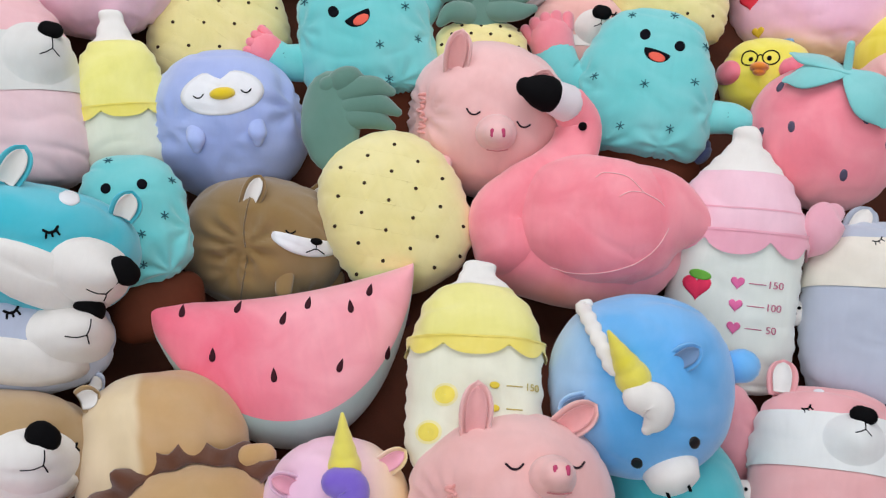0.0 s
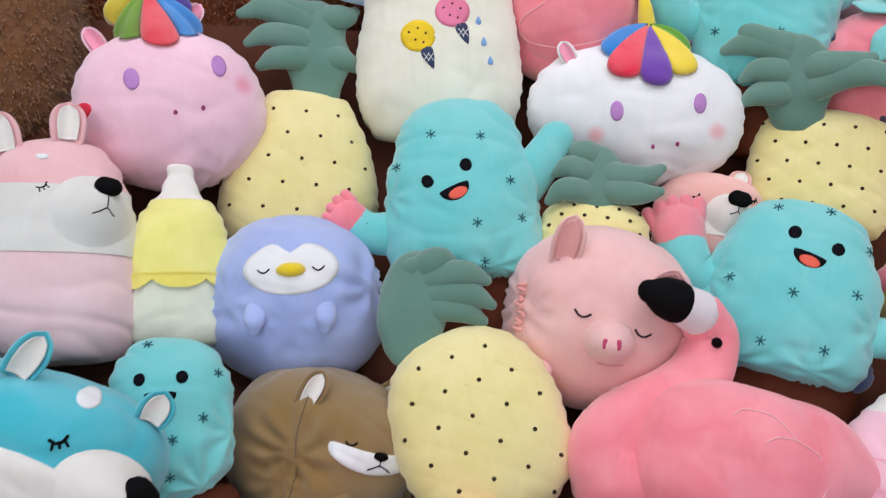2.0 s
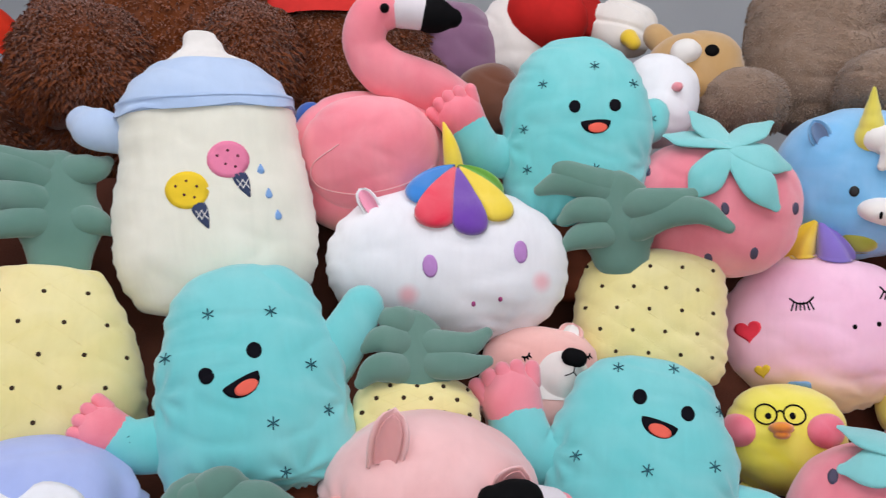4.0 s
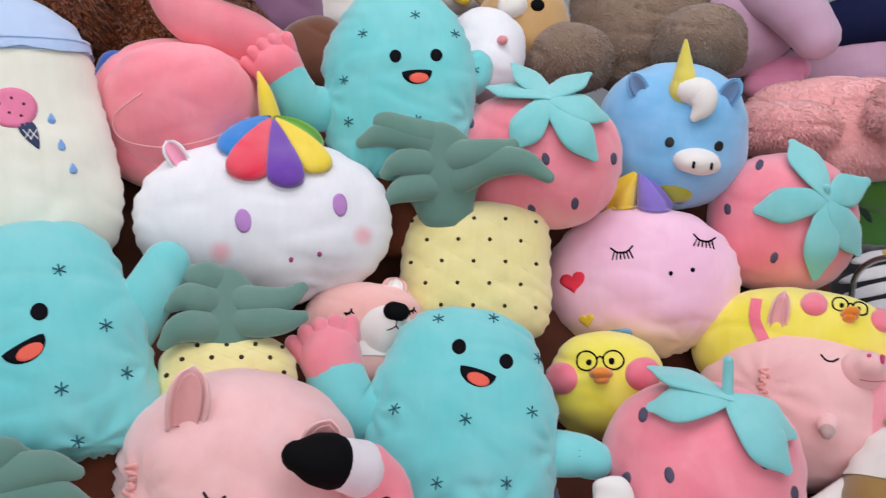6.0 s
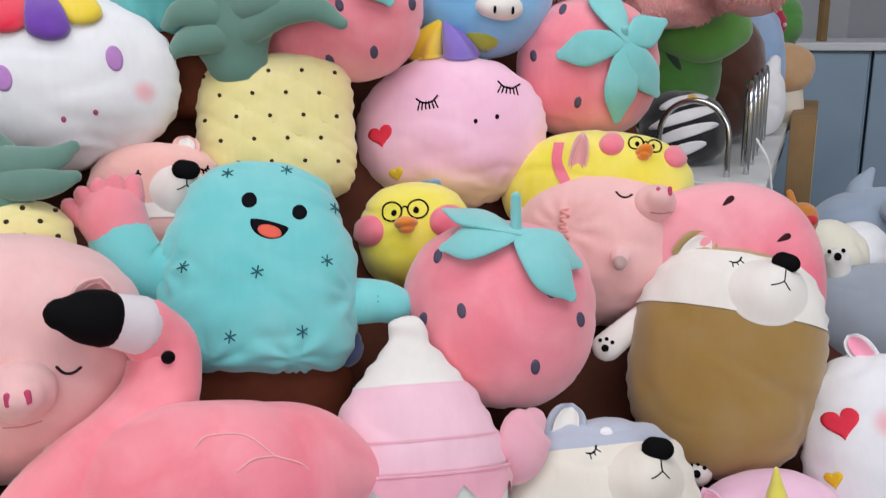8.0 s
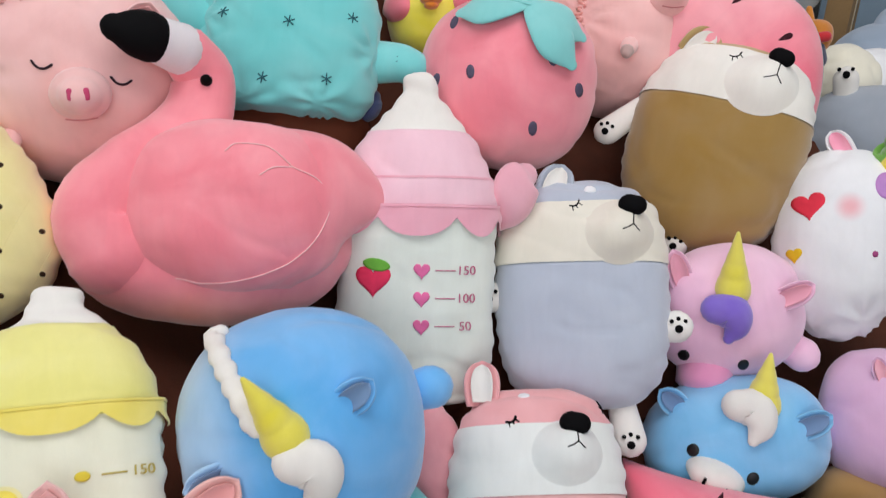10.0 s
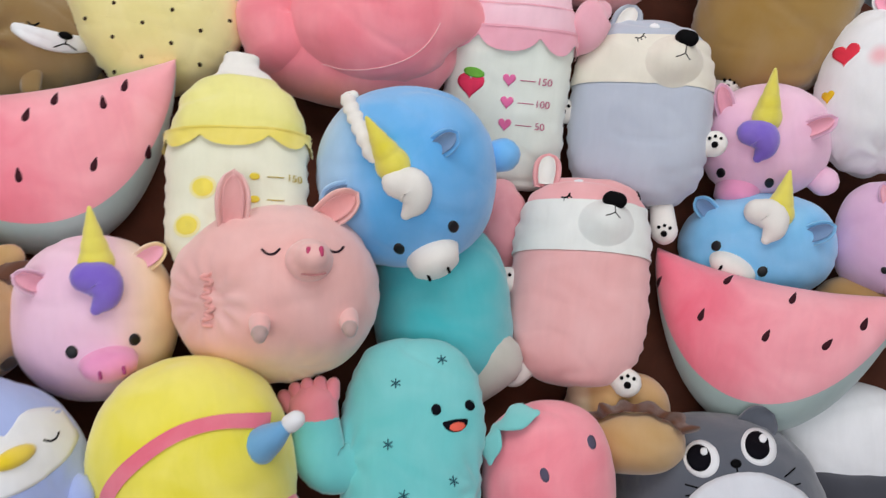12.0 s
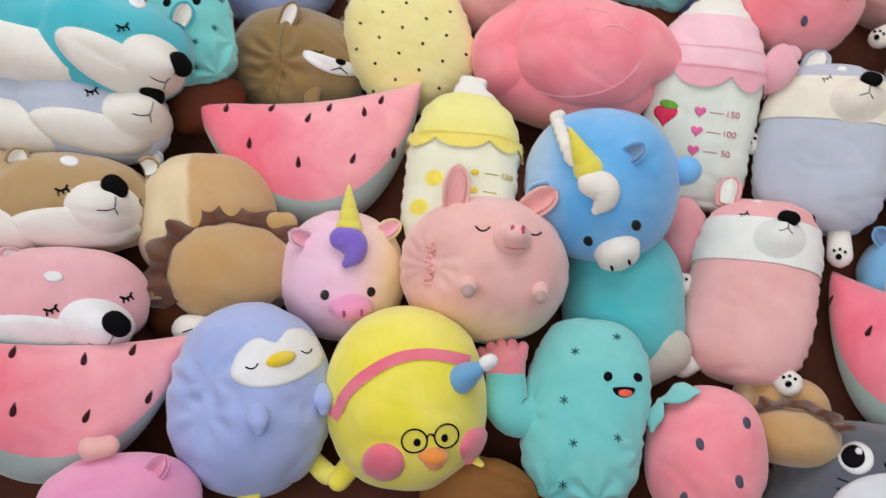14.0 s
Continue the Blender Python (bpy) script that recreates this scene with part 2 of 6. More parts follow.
class Slice(Body):
    """A half-round wedge cushion: its straight side up."""

    def half(self, x):
        u = max(-1, min(1, x / self.w))
        top = self.h * (0.84 + 0.16 * u * u)
        return top, top - (top + self.h) * max(1 - abs(u) ** 2.0, 0.0) ** 0.74

    def at(self, x, y, off=0.0):
        top, low = self.half(x)
        v = (top - y) / max(top - low, 1e-4)
        v = max(0.0, min(1.0, v))
        u = max(-1, min(1, x / self.w))
        z = self.d * max(1 - abs(2 * v - 1) ** 2.6, 0.0) ** 0.5 * max(1 - abs(u) ** 2.6, 0.0) ** 0.45
        p = Vector((x, y, z))
        return p + Vector((0, 0, 1)) * (self.dent(p) + off)

    def sheet(self, a, b, side, n=48, m=18):
        rows = []
        for j in range(m + 1):
            v = a + (b - a) * (0.5 - 0.5 * math.cos(math.pi * j / m))
            row = []
            for i in range(n + 1):
                x = self.w * -math.cos(math.pi * i / n)
                top, low = self.half(x)
                p = self.at(x, top + (low - top) * v)
                row.append(Vector((p.x, p.y, p.z * side)))
            rows.append(row)
        return rings(rows, False, False)


def outline(kind, n=28):
    pts = []
    for i in range(n):
        t = 2 * math.pi * i / n
        c, s = math.cos(t), math.sin(t)
        if kind == "heart":
            pts.append((math.sin(t) ** 3 * 1.0, (13 * c - 5 * math.cos(2 * t) - 2 * math.cos(3 * t) - math.cos(4 * t)) / 16))
        elif kind == "drop":
            pts.append((c * (0.62 - 0.38 * s), s))
        elif kind == "grin":
            pts.append((c, s * 0.16 + 0.12 if s > 0 else s * 1.0 + 0.12))
        elif kind == "crescent":
            pts.append((c, math.copysign(abs(s) ** 0.65, s) * 0.62 + 0.5 * c * c))
        elif kind == "swirl":
            pts.append((c * (0.75 + 0.25 * s) + 0.25 * s * s, s + 0.22 * math.sin(2 * t)))
        elif kind == "goggle":
            pts.append((c, 0.6 * s if s < 0 else s * 0.72 * (1 - 0.42 * math.exp(-(c / 0.22) ** 2))))
        elif kind == "box":
            pts.append((math.copysign(abs(c) ** 0.35, c), math.copysign(abs(s) ** 0.35, s)))
        else:
            pts.append((c, s))
    return pts


def patch(body, x, y, rx, ry, turn=0.0, off=0.002, dome=0.0, kind="oval", n=28, rows=4, hem=True):
    """A piece of cloth that lies on a body; dome lifts its middle."""
    a, pts, out = radians(turn), outline(kind, n), []
    for j in range(rows + 1):
        k = (1 - j / rows) if j else 1.0
        k = max(k, 0.02)
        ring = []
        for px, py in pts:
            u, v = px * rx * k, py * ry * k
            ring.append(body.at(x + u * math.cos(a) - v * math.sin(a), y + u * math.sin(a) + v * math.cos(a), off + dome * math.sqrt(max(1 - k * k, 0.0))))
        out.append(ring)
    if not hem:
        return rings(out, True, False)
    edge = []
    for px, py in pts:
        u, v = px * rx, py * ry
        edge.append(body.at(x + u * math.cos(a) - v * math.sin(a), y + u * math.sin(a) + v * math.cos(a), -0.003))
    return rings([edge] + out, True, True)


def snout_of(body, x, y, rx, ry, turn, high, nose):
    """A muzzle that rises softly from a face towards its nose: its mesh, and a map of muzzle places (-1..1) onto it."""
    c, s = math.cos(radians(turn)), math.sin(radians(turn))
    du, dv = nose[0] - x, nose[1] - y
    nu, nv = (du * c + dv * s) / rx, (-du * s + dv * c) / ry

    def put(u, v, off=0.0):
        k = min(u * u + v * v, 1.0)
        lift = high * (0.7 * (1 - k) ** 1.4 + 0.5 * math.exp(-((u - nu) ** 2 + (v - nv) ** 2) / 0.3) * (1 - k) ** 0.8)
        return body.at(x + u * rx * c - v * ry * s, y + u * rx * s + v * ry * c, lift + off)
    rows = [[put(k * math.cos(t * math.pi / 18), k * math.sin(t * math.pi / 18), -0.003 if k > 1 else 0.001) for t in range(36)] for k in (1.02, 1.0, 0.97, 0.92, 0.85, 0.75, 0.64, 0.52, 0.4, 0.28, 0.16, 0.05)]
    return rings(rows), put, nu, nv


def stroke(body, points, r=0.0018, off=0.0008, steps=10):
    """A line of thick thread on a body."""
    line = [body.at(q[0], q[1], off) for q in spline(points, steps)]
    return tube(line, [r] * len(line), 1.0, 6, len(line))


def closed_eye(toy, material, body, x, y, r, turn=0.0, lashes=0, thick=0.002):
    """A closed eye: an arc, with each lash a part of its own."""
    a = radians(turn)

    def put(u, v):
        return x + (u * math.cos(a) - v * math.sin(a)) * r, y + (u * math.sin(a) + v * math.cos(a)) * r
    eye = part("eye", stroke(body, [put(-1, 0.3), put(-0.5, -0.15), (put(0, -0.28)), put(0.5, -0.15), put(1, 0.3)], thick), material, toy, "stitched closed eye")
    for k in range(lashes):
        u = -0.7 + 1.4 * k / max(lashes - 1, 1)
        part("lash", stroke(body, [put(u, -0.15), put(u * 1.35, -0.85)], thick * 0.8, steps=4), material, eye)


def asterisk(body, x, y, r, turn=0):
    return join([stroke(body, [(x + r * math.cos(a), y + r * math.sin(a)), (x - r * math.cos(a), y - r * math.sin(a))], 0.0013, steps=5)
                 for a in (radians(90 + turn), radians(30 + turn), radians(150 + turn))])


def box(x0, y0, z0, x1, y1, z1, e=0.004):
    """A block with narrow chamfers."""
    bm = bmesh.new()
    bmesh.ops.create_cube(bm, size=1.0)
    for v in bm.verts:
        v.co = Vector(((x0 + x1) / 2 + v.co.x * (x1 - x0), (y0 + y1) / 2 + v.co.y * (y1 - y0), (z0 + z1) / 2 + v.co.z * (z1 - z0)))
    if e:
        bmesh.ops.bevel(bm, geom=bm.edges[:], offset=e, segments=2, affect="EDGES", profile=0.5)
    bm.verts.index_update()
    shape = [v.co.copy() for v in bm.verts], [tuple(v.index for v in f.verts) for f in bm.faces]
    bm.free()
    return shape


def ear_sheet(base, tip, r, wide, lift, back):
    """A leaf-shaped cupped ear: a front skin and, if asked, its stuffed back."""
    p, q = Vector(base), Vector(tip)
    d = (q - p)
    p = p - d * 0.15
    a = d.cross(Vector((0, 0, 1))).normalized()
    out = a.cross(d).normalized()
    out = out if out.z > 0 else -out
    rows = []
    for j in range(13):
        u = j / 12
        w = r * wide * (0.72 + 0.5 * u) * max(1 - u ** 2.6, 0.0) ** 0.6 + 0.0012
        c = p.lerp(q, u) + out * 0.12 * r * math.sin(math.pi * u)
        front = [c + a * w * v + out * (0.52 * w * (v * v - 0.35) + lift) for v in (-1, -0.8, -0.5, -0.2, 0.2, 0.5, 0.8, 1)]
        if back:
            rear = [c + a * w * v * 1.12 + out * (0.52 * w * (v * v - 0.35) - 0.17 * r * math.sqrt(max(1.08 - v * v, 0))) for v in (1, 0.8, 0.5, 0.2, -0.2, -0.5, -0.8, -1)]
        else:
            rear = [q - out * 0.003 for q in reversed(front)]
        rows.append(front + rear)
    return rings(rows)


def ear(base, tip, r, flat=0.45):
    return ear_sheet(base, tip, r * 0.95, 1.0, 0.06 * r, True)


def inner_ear(base, tip, r):
    return ear_sheet(Vector(base).lerp(Vector(tip), 0.08), Vector(base).lerp(Vector(tip), 0.9), r * 0.95, 0.72, 0.06 * r + 0.0045, False)


def tuft_coat(body, count, length, seed, low=-0.9, high=0.95):
    """Shaggy locks all over the front of a body, one mesh."""
    rnd, vs, fs = random.Random(seed), [], []
    for _ in range(count):
        y = rnd.uniform(low, high) * body.h
        th = rnd.uniform(-0.25, math.pi + 0.25)
        f = max(body.f(y / body.h), 0.03)
        p = Vector((math.cos(th) * body.w * f, y, math.sin(th) * body.d * f))
        n = body.normal(p)
        p = p + n * (body.dent(p) - 0.002)
        side = n.cross(Vector((rnd.uniform(-1, 1), rnd.uniform(-1, 1), rnd.uniform(-1, 1)))).normalized()
        down = Vector((rnd.uniform(-0.7, 0.7), -0.9, rnd.uniform(-0.3, 0.3)))
        l, k = length * rnd.uniform(0.6, 1.3), len(vs)
        w = l * 0.16
        m = p + n * l * 0.6 + down * l * 0.25
        vs += [p + side * w, p - side * w, m - side * w * 0.8, m + side * w * 0.8, m + n * l * 0.15 + down * l * 0.5]
        fs += [(k, k + 1, k + 2, k + 3), (k + 3, k + 2, k + 4)]
    return vs, fs


# ---------------------------------------------------------------- the room
WALL = stuff("painted_wall", "c0c4c8", 0.8, 0, 0, 0.08, 2.0, 240, 0.15)
FLOOR = stuff("floor_tile", "6e6a66", 0.4, 0, 0, 0.12, 3.0, 160, 0.1)
CEIL = stuff("ceiling_paint", "e4e4e2", 0.9, 0, 0, 0.05, 2.0, 200, 0.1)
SLATE = stuff("blue_grey_panel", "9bb0c2", 0.45, 0, 0, 0.10, 3.0, 200, 0.06)
CLOTH = stuff("dark_brown_cloth", "683a26", 0.95, 0, 0.0, 0.25, 9.0, 420, 0.6, 0.003, None, "Y", (0, 1), 0.6)


def structure(name, shape, material, label):
    ob = hard_part(name, shape, material, None)
    return tagged(ob, label, name.split("_")[0], "", "structure")


structure("floor", box(-3.2, -2.6, -0.12, 4.4, 4.9, 0.0, 0), FLOOR, "grey tiled shop floor")
structure("wall_back", box(-3.2, 4.75, 0.0, 4.4, 4.9, 4.2, 0), WALL, "pale painted back wall of the shop")
structure("wall_left", box(-3.35, -2.6, 0.0, -3.2, 4.9, 4.2, 0), WALL, "pale painted side wall of the shop")
structure("wall_right", box(4.4, -2.6, 0.0, 4.55, 4.9, 4.2, 0), WALL, "pale painted side wall behind cabinets")
# front pieces and ceiling are unseen, added to close the room round the lamps
structure("wall_front_sill", box(-3.2, -2.6, 0.0, 4.4, -2.45, 0.7, 0), WALL, "unseen low front wall, added under the lamp opening")
structure("wall_front_head", box(-3.2, -2.6, 3.7, 4.4, -2.45, 4.2, 0), WALL, "unseen front beam, added over the lamp opening")
structure("ceiling", join([box(-3.35, -2.6, 4.2, 4.55, 0.1, 4.3, 0), box(-3.35, 2.5, 4.2, 4.55, 4.9, 4.3, 0),
                           box(-3.35, 0.1, 4.2, -1.8, 2.5, 4.3, 0), box(2.8, 0.1, 4.2, 4.55, 2.5, 4.3, 0)]), CEIL, "unseen white ceiling, added with an opening for the overhead lamp")


def slope_y(x, z):
    return 0.44 + 0.335 * x + 1.793 * z + -0.091 * x * x + -0.082 * x * z + -0.323 * z * z


def display_stand():
    """The draped heap on which all the toys lie: a sloping cloth-covered stand."""
    rows, nx, nz = [], 60, 40
    for j in range(nz + 1):
        z = 1.72 * j / nz
        row = []
        for i in range(nx + 1):
            x = -1.7 + (3.35 + 0.45 * max(0.0, min(1.0, (1.0 - z) / 0.25))) * i / nx
            y = slope_y(x, max(z, 0.1)) + 0.46 - 0.08 * min(z / 1.2, 1.0) + 0.035 * noise.noise(Vector((x * 5, z * 5, 2)))
            row.append(Vector((x, y, z)))
        rows.append(row)
    rows.insert(0, [Vector((p.x, p.y - 1.1, 0.012 + 0.01 * noise.noise(p * 9))) for p in rows[0]])
    rows.append([Vector((p.x, 3.9, 1.72)) for p in rows[-1]])
    rows.append([Vector((p.x, 3.9, 0.0)) for p in rows[-1]])
    ob = part("display_stand", rings(rows, False, False), CLOTH, None)
    tagged(ob, "sloping display stand draped in dark brown cloth", "display stand")


display_stand()


# ---------------------------------------------------------------- kinds of toys
TEAL, LEAF, PINK, CORAL, CREAM = plush("80d3d3"), plush("6d9285"), plush("f5c6c3"), plush("f88f9c"), plush("f0ece6")
YELLOW, BLUE, WHITE = plush("f6ea68"), plush("90cbf2"), plush("f1f1f3")
POT = felt("6a3c2a")
INK = felt("12101a")


def scaled(a, b, points):
    """Points given in halves of a toy's size, in metres."""
    return [(x * a, y * b, z) for x, y, z in points]


def face_of(a, b, one, two, half):
    """From a toy's two eyes, in halves of its size: a map of face places onto the body, its lean and its unit, when an eye lies `half` units out."""
    x0, y0, x1, y1 = one[0] * a, one[1] * b, two[0] * a, two[1] * b
    unit = math.hypot(x1 - x0, y1 - y0) / 2 / half
    turn = math.atan2(y1 - y0, x1 - x0)
    co, si = math.cos(turn), math.sin(turn)

    def put(u, v):
        return (x0 + x1) / 2 + (u * co - v * si) * unit, (y0 + y1) / 2 + (u * si + v * co) * unit
    return put, math.degrees(turn), unit


def penguin(loc, rot, w, h, label, eyes, wings, feet, gathers):
    toy = thing("penguin_plush", loc, rot, label, "plush toy", "penguin plushes")
    a, b = w / 2, h / 2
    coat = plush("b0bfec")
    body = Body(a, b, a * 0.85, oval(2.08), 0.006, gathers)
    part("body", body.skin(rows=64, n=110), coat, toy)
    put, turn, r = face_of(a, b, eyes[0], eyes[1], 0.34)
    part("face_patch", patch(body, *put(0, 0.0), 0.6 * r, 0.5 * r, turn, 0.0014, 0.0, "goggle", 48, 8), WHITE, toy, "white twin-lobed face patch")
    for side in (-1, 1):
        closed_eye(toy, BLACK, body, *put(side * 0.34, 0.0), 0.07 * r, turn)
    part("beak", patch(body, *put(0, 0.0), 0.18 * r, 0.085 * r, turn, 0.005, 0.01), plush("f3d84a"), toy, "yellow oval beak")
    for x, y in wings:
        p = body.at(x * a, y * b)
        part("wing", tube([p + Vector((0, 0.012, -0.004)), p + Vector((0.003, -0.012, 0.014)), p + Vector((0.004, -0.032, 0.014))], [0.02, 0.021, 0.011], 0.6), coat, toy)
    for x, y in feet:
        part("foot", tube([(x * a * 0.85, y * b * 0.85, 0.0), (x * a, y * b, 0.03), (x * a * 1.04 + 0.01, y * b * 1.03, 0.04)], [0.022, 0.024, 0.02], 0.55), YELLOW, toy, "yellow foot")
    return toy


def fox_ball(loc, rot, w, h, label, eyes, muzzle, nose, ears, paws, seam, gather):
    toy = thing("fox_plush", loc, rot, label, "plush toy")
    a, b = w / 2, h / 2
    coat = plush("9a7f55")
    body = Body(a, b, a * 0.85, oval(2.3), 0.006, [(*gather, 0.07, 9, 0.028), (0.6, -0.8, 0.05, 7, 0.012), (gather[0] - 0.1, gather[1] - 0.35, 0.05, 8, 0.014)])
    part("body", body.skin(rows=64, n=110), coat, toy)
    part("seam", stroke(body, [(x * a, y * b) for x, y in seam], 0.002, 0, 24), plush("7b6440"), toy)
    mx, my, nx, ny = muzzle[0] * a, muzzle[1] * b, nose[0] * a, nose[1] * b
    part("muzzle_patch", patch(body, mx, my, 0.42 * a, 0.2 * b, -4, 0.003, 0.004, "crescent"), WHITE, toy, "white smiling muzzle patch")
    for x, y in eyes:
        closed_eye(toy, BLACK, body, x * a, y * b, 0.05 * a)
    part("nose", patch(body, nx, ny, 0.07 * a, 0.05 * b, 0, 0.006, 0.008), BLACK, toy)
    part("mouth", join([stroke(body, [(nx, ny), (nx, ny - 0.1 * b)], 0.0015, 0.007, 4), stroke(body, [(nx - 0.1 * a, ny - 0.16 * b), (nx, ny - 0.1 * b), (nx + 0.1 * a, ny - 0.16 * b)], 0.0015, 0.007, 6)]), BLACK, toy)
    for (x, y), (tx, ty) in ears:
        base = body.at(x * a, y * b, -0.01)
        tip = Vector((tx * a, ty * b, base.z + 0.01))
        e = part("ear", ear(base, tip, 0.028, 0.5), coat, toy)
        part("inner_ear", inner_ear(base, tip, 0.026), CREAM, e, "cream inner ear")
    for x, y in paws:
        p = body.at(x * a, y * b)
        part("paw", tube([p + Vector((0, 0.014, 0)), p + Vector((0.0, -0.018, 0.012))], [0.022, 0.02], 0.45), coat, toy)
    return toy


def pineapple(loc, rot, w, h, label, leaves, crown, shape=None, step=0.3, length=0.06, dots=True, depth=0.62):
    toy = thing("pineapple_plush", loc, rot, label, "plush toy", "pineapple plushes")
    a, b = w / 2, h / 2
    body = Quilt(a, b, a * depth, shape or oval(2.6, -0.06), 0.004, (), 2.5)
    skin = plush("f0e4a6")
    part("body", body.skin(n=120, rows=84), skin, toy)
    for k in range(-4, 5):
        c = k * 0.38
        for sgn in (1, -1):
            pts = [(u * a, (sgn * 0.62 * u + c) * b) for u in np.linspace(-0.95, 0.95, 15) if abs(sgn * 0.62 * u + c) < 0.93 and abs(u) < body.f(sgn * 0.62 * u + c) * 0.96]
            if len(pts) > 3:
                part("quilt_seam", stroke(body, pts, 0.0007, -0.0002, 18), plush("ecdf9f"), toy)
    j = 0
    if dots:
        for gy in np.arange(-0.82, 0.9, step):
            j += 1
            for gx in np.arange(-0.84 + (0.2 if j % 2 else 0.0), 0.9, 0.4):
                if abs(gx) < body.f(gy) * 0.9:
                    part("dot", patch(body, gx * a, gy * b, 0.0045, 0.0045, 0, 0.0008, 0.0006, n=10, rows=2), felt("4a3a2c"), toy)
    o = Vector((crown[0] * a, crown[1] * b, crown[2]))
    neck = Vector((crown[3] * a, crown[4] * b, crown[2] * 0.8))
    part("crown", tube([neck, neck.lerp(o, 0.6), neck.lerp(o, 1.25)], [length * 1.05, length * 1.4, length * 1.15], 0.38, 24, 16, (0, 0, 1), 0.2), LEAF, toy, "grey-green stuffed leaf crown")
    for x, y, z in leaves:
        q = Vector((x * a, y * b, z))
        axis, reach = (o - neck).normalized(), (o - neck).length
        o_leaf = o + axis * max(-0.7 * reach, min(0.9 * length, 0.65 * (q - o).dot(axis)))
        d = q - o_leaf
        side = Vector((-d.y, d.x, 0)) * random.uniform(0.06, 0.16) * (1 if d.x * d.y < 0 else -1)
        part("leaf", tube([o_leaf.lerp(q, 0.1), o_leaf.lerp(q, 0.4) + side * 0.8 + Vector((0, 0, 0.012)), o_leaf.lerp(q, 0.75) + side + Vector((0, 0, 0.012)), o_leaf.lerp(q, 1.03)], [length * 0.6, length * 0.58, length * 0.48, length * 0.22], 0.66, 18, 18, (0, 0, 1), 0.1), LEAF, toy, "soft grey-green stuffed leaf")
    return toy


CACTUS = [(-1, 0.5), (-0.95, 0.76), (-0.8, 0.92), (-0.4, 1.0), (0.0, 0.99), (0.22, 0.93), (0.4, 0.84), (0.6, 0.77), (0.78, 0.65), (0.92, 0.42), (0.98, 0.2), (1, 0.03)]


def cactus(loc, rot, w, h, label, eyes, arms=(), stars=(), pot=True, shape=None, shift=0.0):
    toy = thing("cactus_plush", loc, rot, label, "plush toy", "cactus plushes")
    a, b = w / 2, h / 2
    body = Body(a, b, a * 0.62, shape or oval(2.7), 0.006, [(0.35, -0.92, 0.06, 9, 0.014), (-0.45, -0.95, 0.06, 9, 0.012), (0.95, -0.3, 0.05, 8, 0.012), (-0.95, -0.1, 0.05, 8, 0.012)], 2.5)
    part("body", body.skin(n=84, rows=54), TEAL, toy)
    put, turn, u0 = face_of(a, b, eyes[0], eyes[1], 0.27)
    for x in (-0.27, 0.27):
        part("eye", patch(body, *put(x, 0.0), 0.078 * u0, 0.088 * u0, turn, 0.0012, 0.0006), INK, toy, "round dark embroidered eye")
    m = part("mouth", patch(body, *put(0.0, -0.24), 0.2 * u0, 0.17 * u0, turn, 0.0012, 0.0004, "grin"), INK, toy, "open smiling mouth")
    part("tongue", patch(body, *put(0.02, -0.31), 0.125 * u0, 0.07 * u0, turn, 0.0028, 0.0004), felt("ee7563"), m, "orange-red tongue")
    for x, y in stars:
        part("stitched_star", asterisk(body, x * a, y * b, 0.03 * min(a, b) + 0.005, random.uniform(-15, 15)), STITCH, toy)
    for pts, radii, hand, tilt in arms:
        p = [(x * a, y * b, z) for x, y, z in pts]
        arm = part("arm", tube(p, radii, 0.75, 16, 16, (0, 0, 1), 0.05), TEAL, toy)
        part("stitched_star", asterisk_tube(p, radii), STITCH, arm)
        if hand:
            e, q = Vector(p[-1]), (Vector(p[-1]) - Vector(p[-2])).normalized()
            r = radii[-1]
            shapes = [tube([e - q * r * 0.55, e + q * r * 0.25], [r * 1.0, r * 1.12], 0.75, 16, 8)]
            s = Vector((q.y, -q.x, 0))
            for k in (-0.95, -0.48, 0.0, 0.48, 0.95):
                o = e + q * r * (0.75 - 0.25 * k * k) + s * k * r * 0.95 + Vector((0, 0, 0.2 * r * (1 - k * k)))
                shapes.append(tube([o, o + q * r * 0.5 + s * k * r * 0.2], [r * 0.36, r * 0.3], 0.95, 10, 6))
            part("flower", join(shapes), CORAL if tilt else plush("f59aa5"), arm, "pink petalled flower on the tip of the arm")
    if pot:
        pb = Body(a * 0.92, b * 0.45, a * 0.5, oval(4.0, 0.1), 0.005)
        vs, fs = pb.skin(n=32, rows=16)
        part("pot", ([v + Vector((shift * a, -b * 1.2, -0.045)) for v in vs], fs), POT, toy, "brown plush flowerpot")
    return toy


def asterisk_tube(p, radii):
    """A stitched star on the front of a limb's middle."""
    a, b = Vector(p[len(p) // 2]), Vector(p[-1])
    c = a.lerp(b, 0.3) + Vector((0, 0, radii[-1] * 0.78))
    return join([tube([c + Vector((math.cos(t), math.sin(t), 0)) * 0.011, c - Vector((math.cos(t), math.sin(t), 0)) * 0.011], [0.0013] * 2, 1, 6, 4)
                 for t in (radians(90), radians(30), radians(150))])


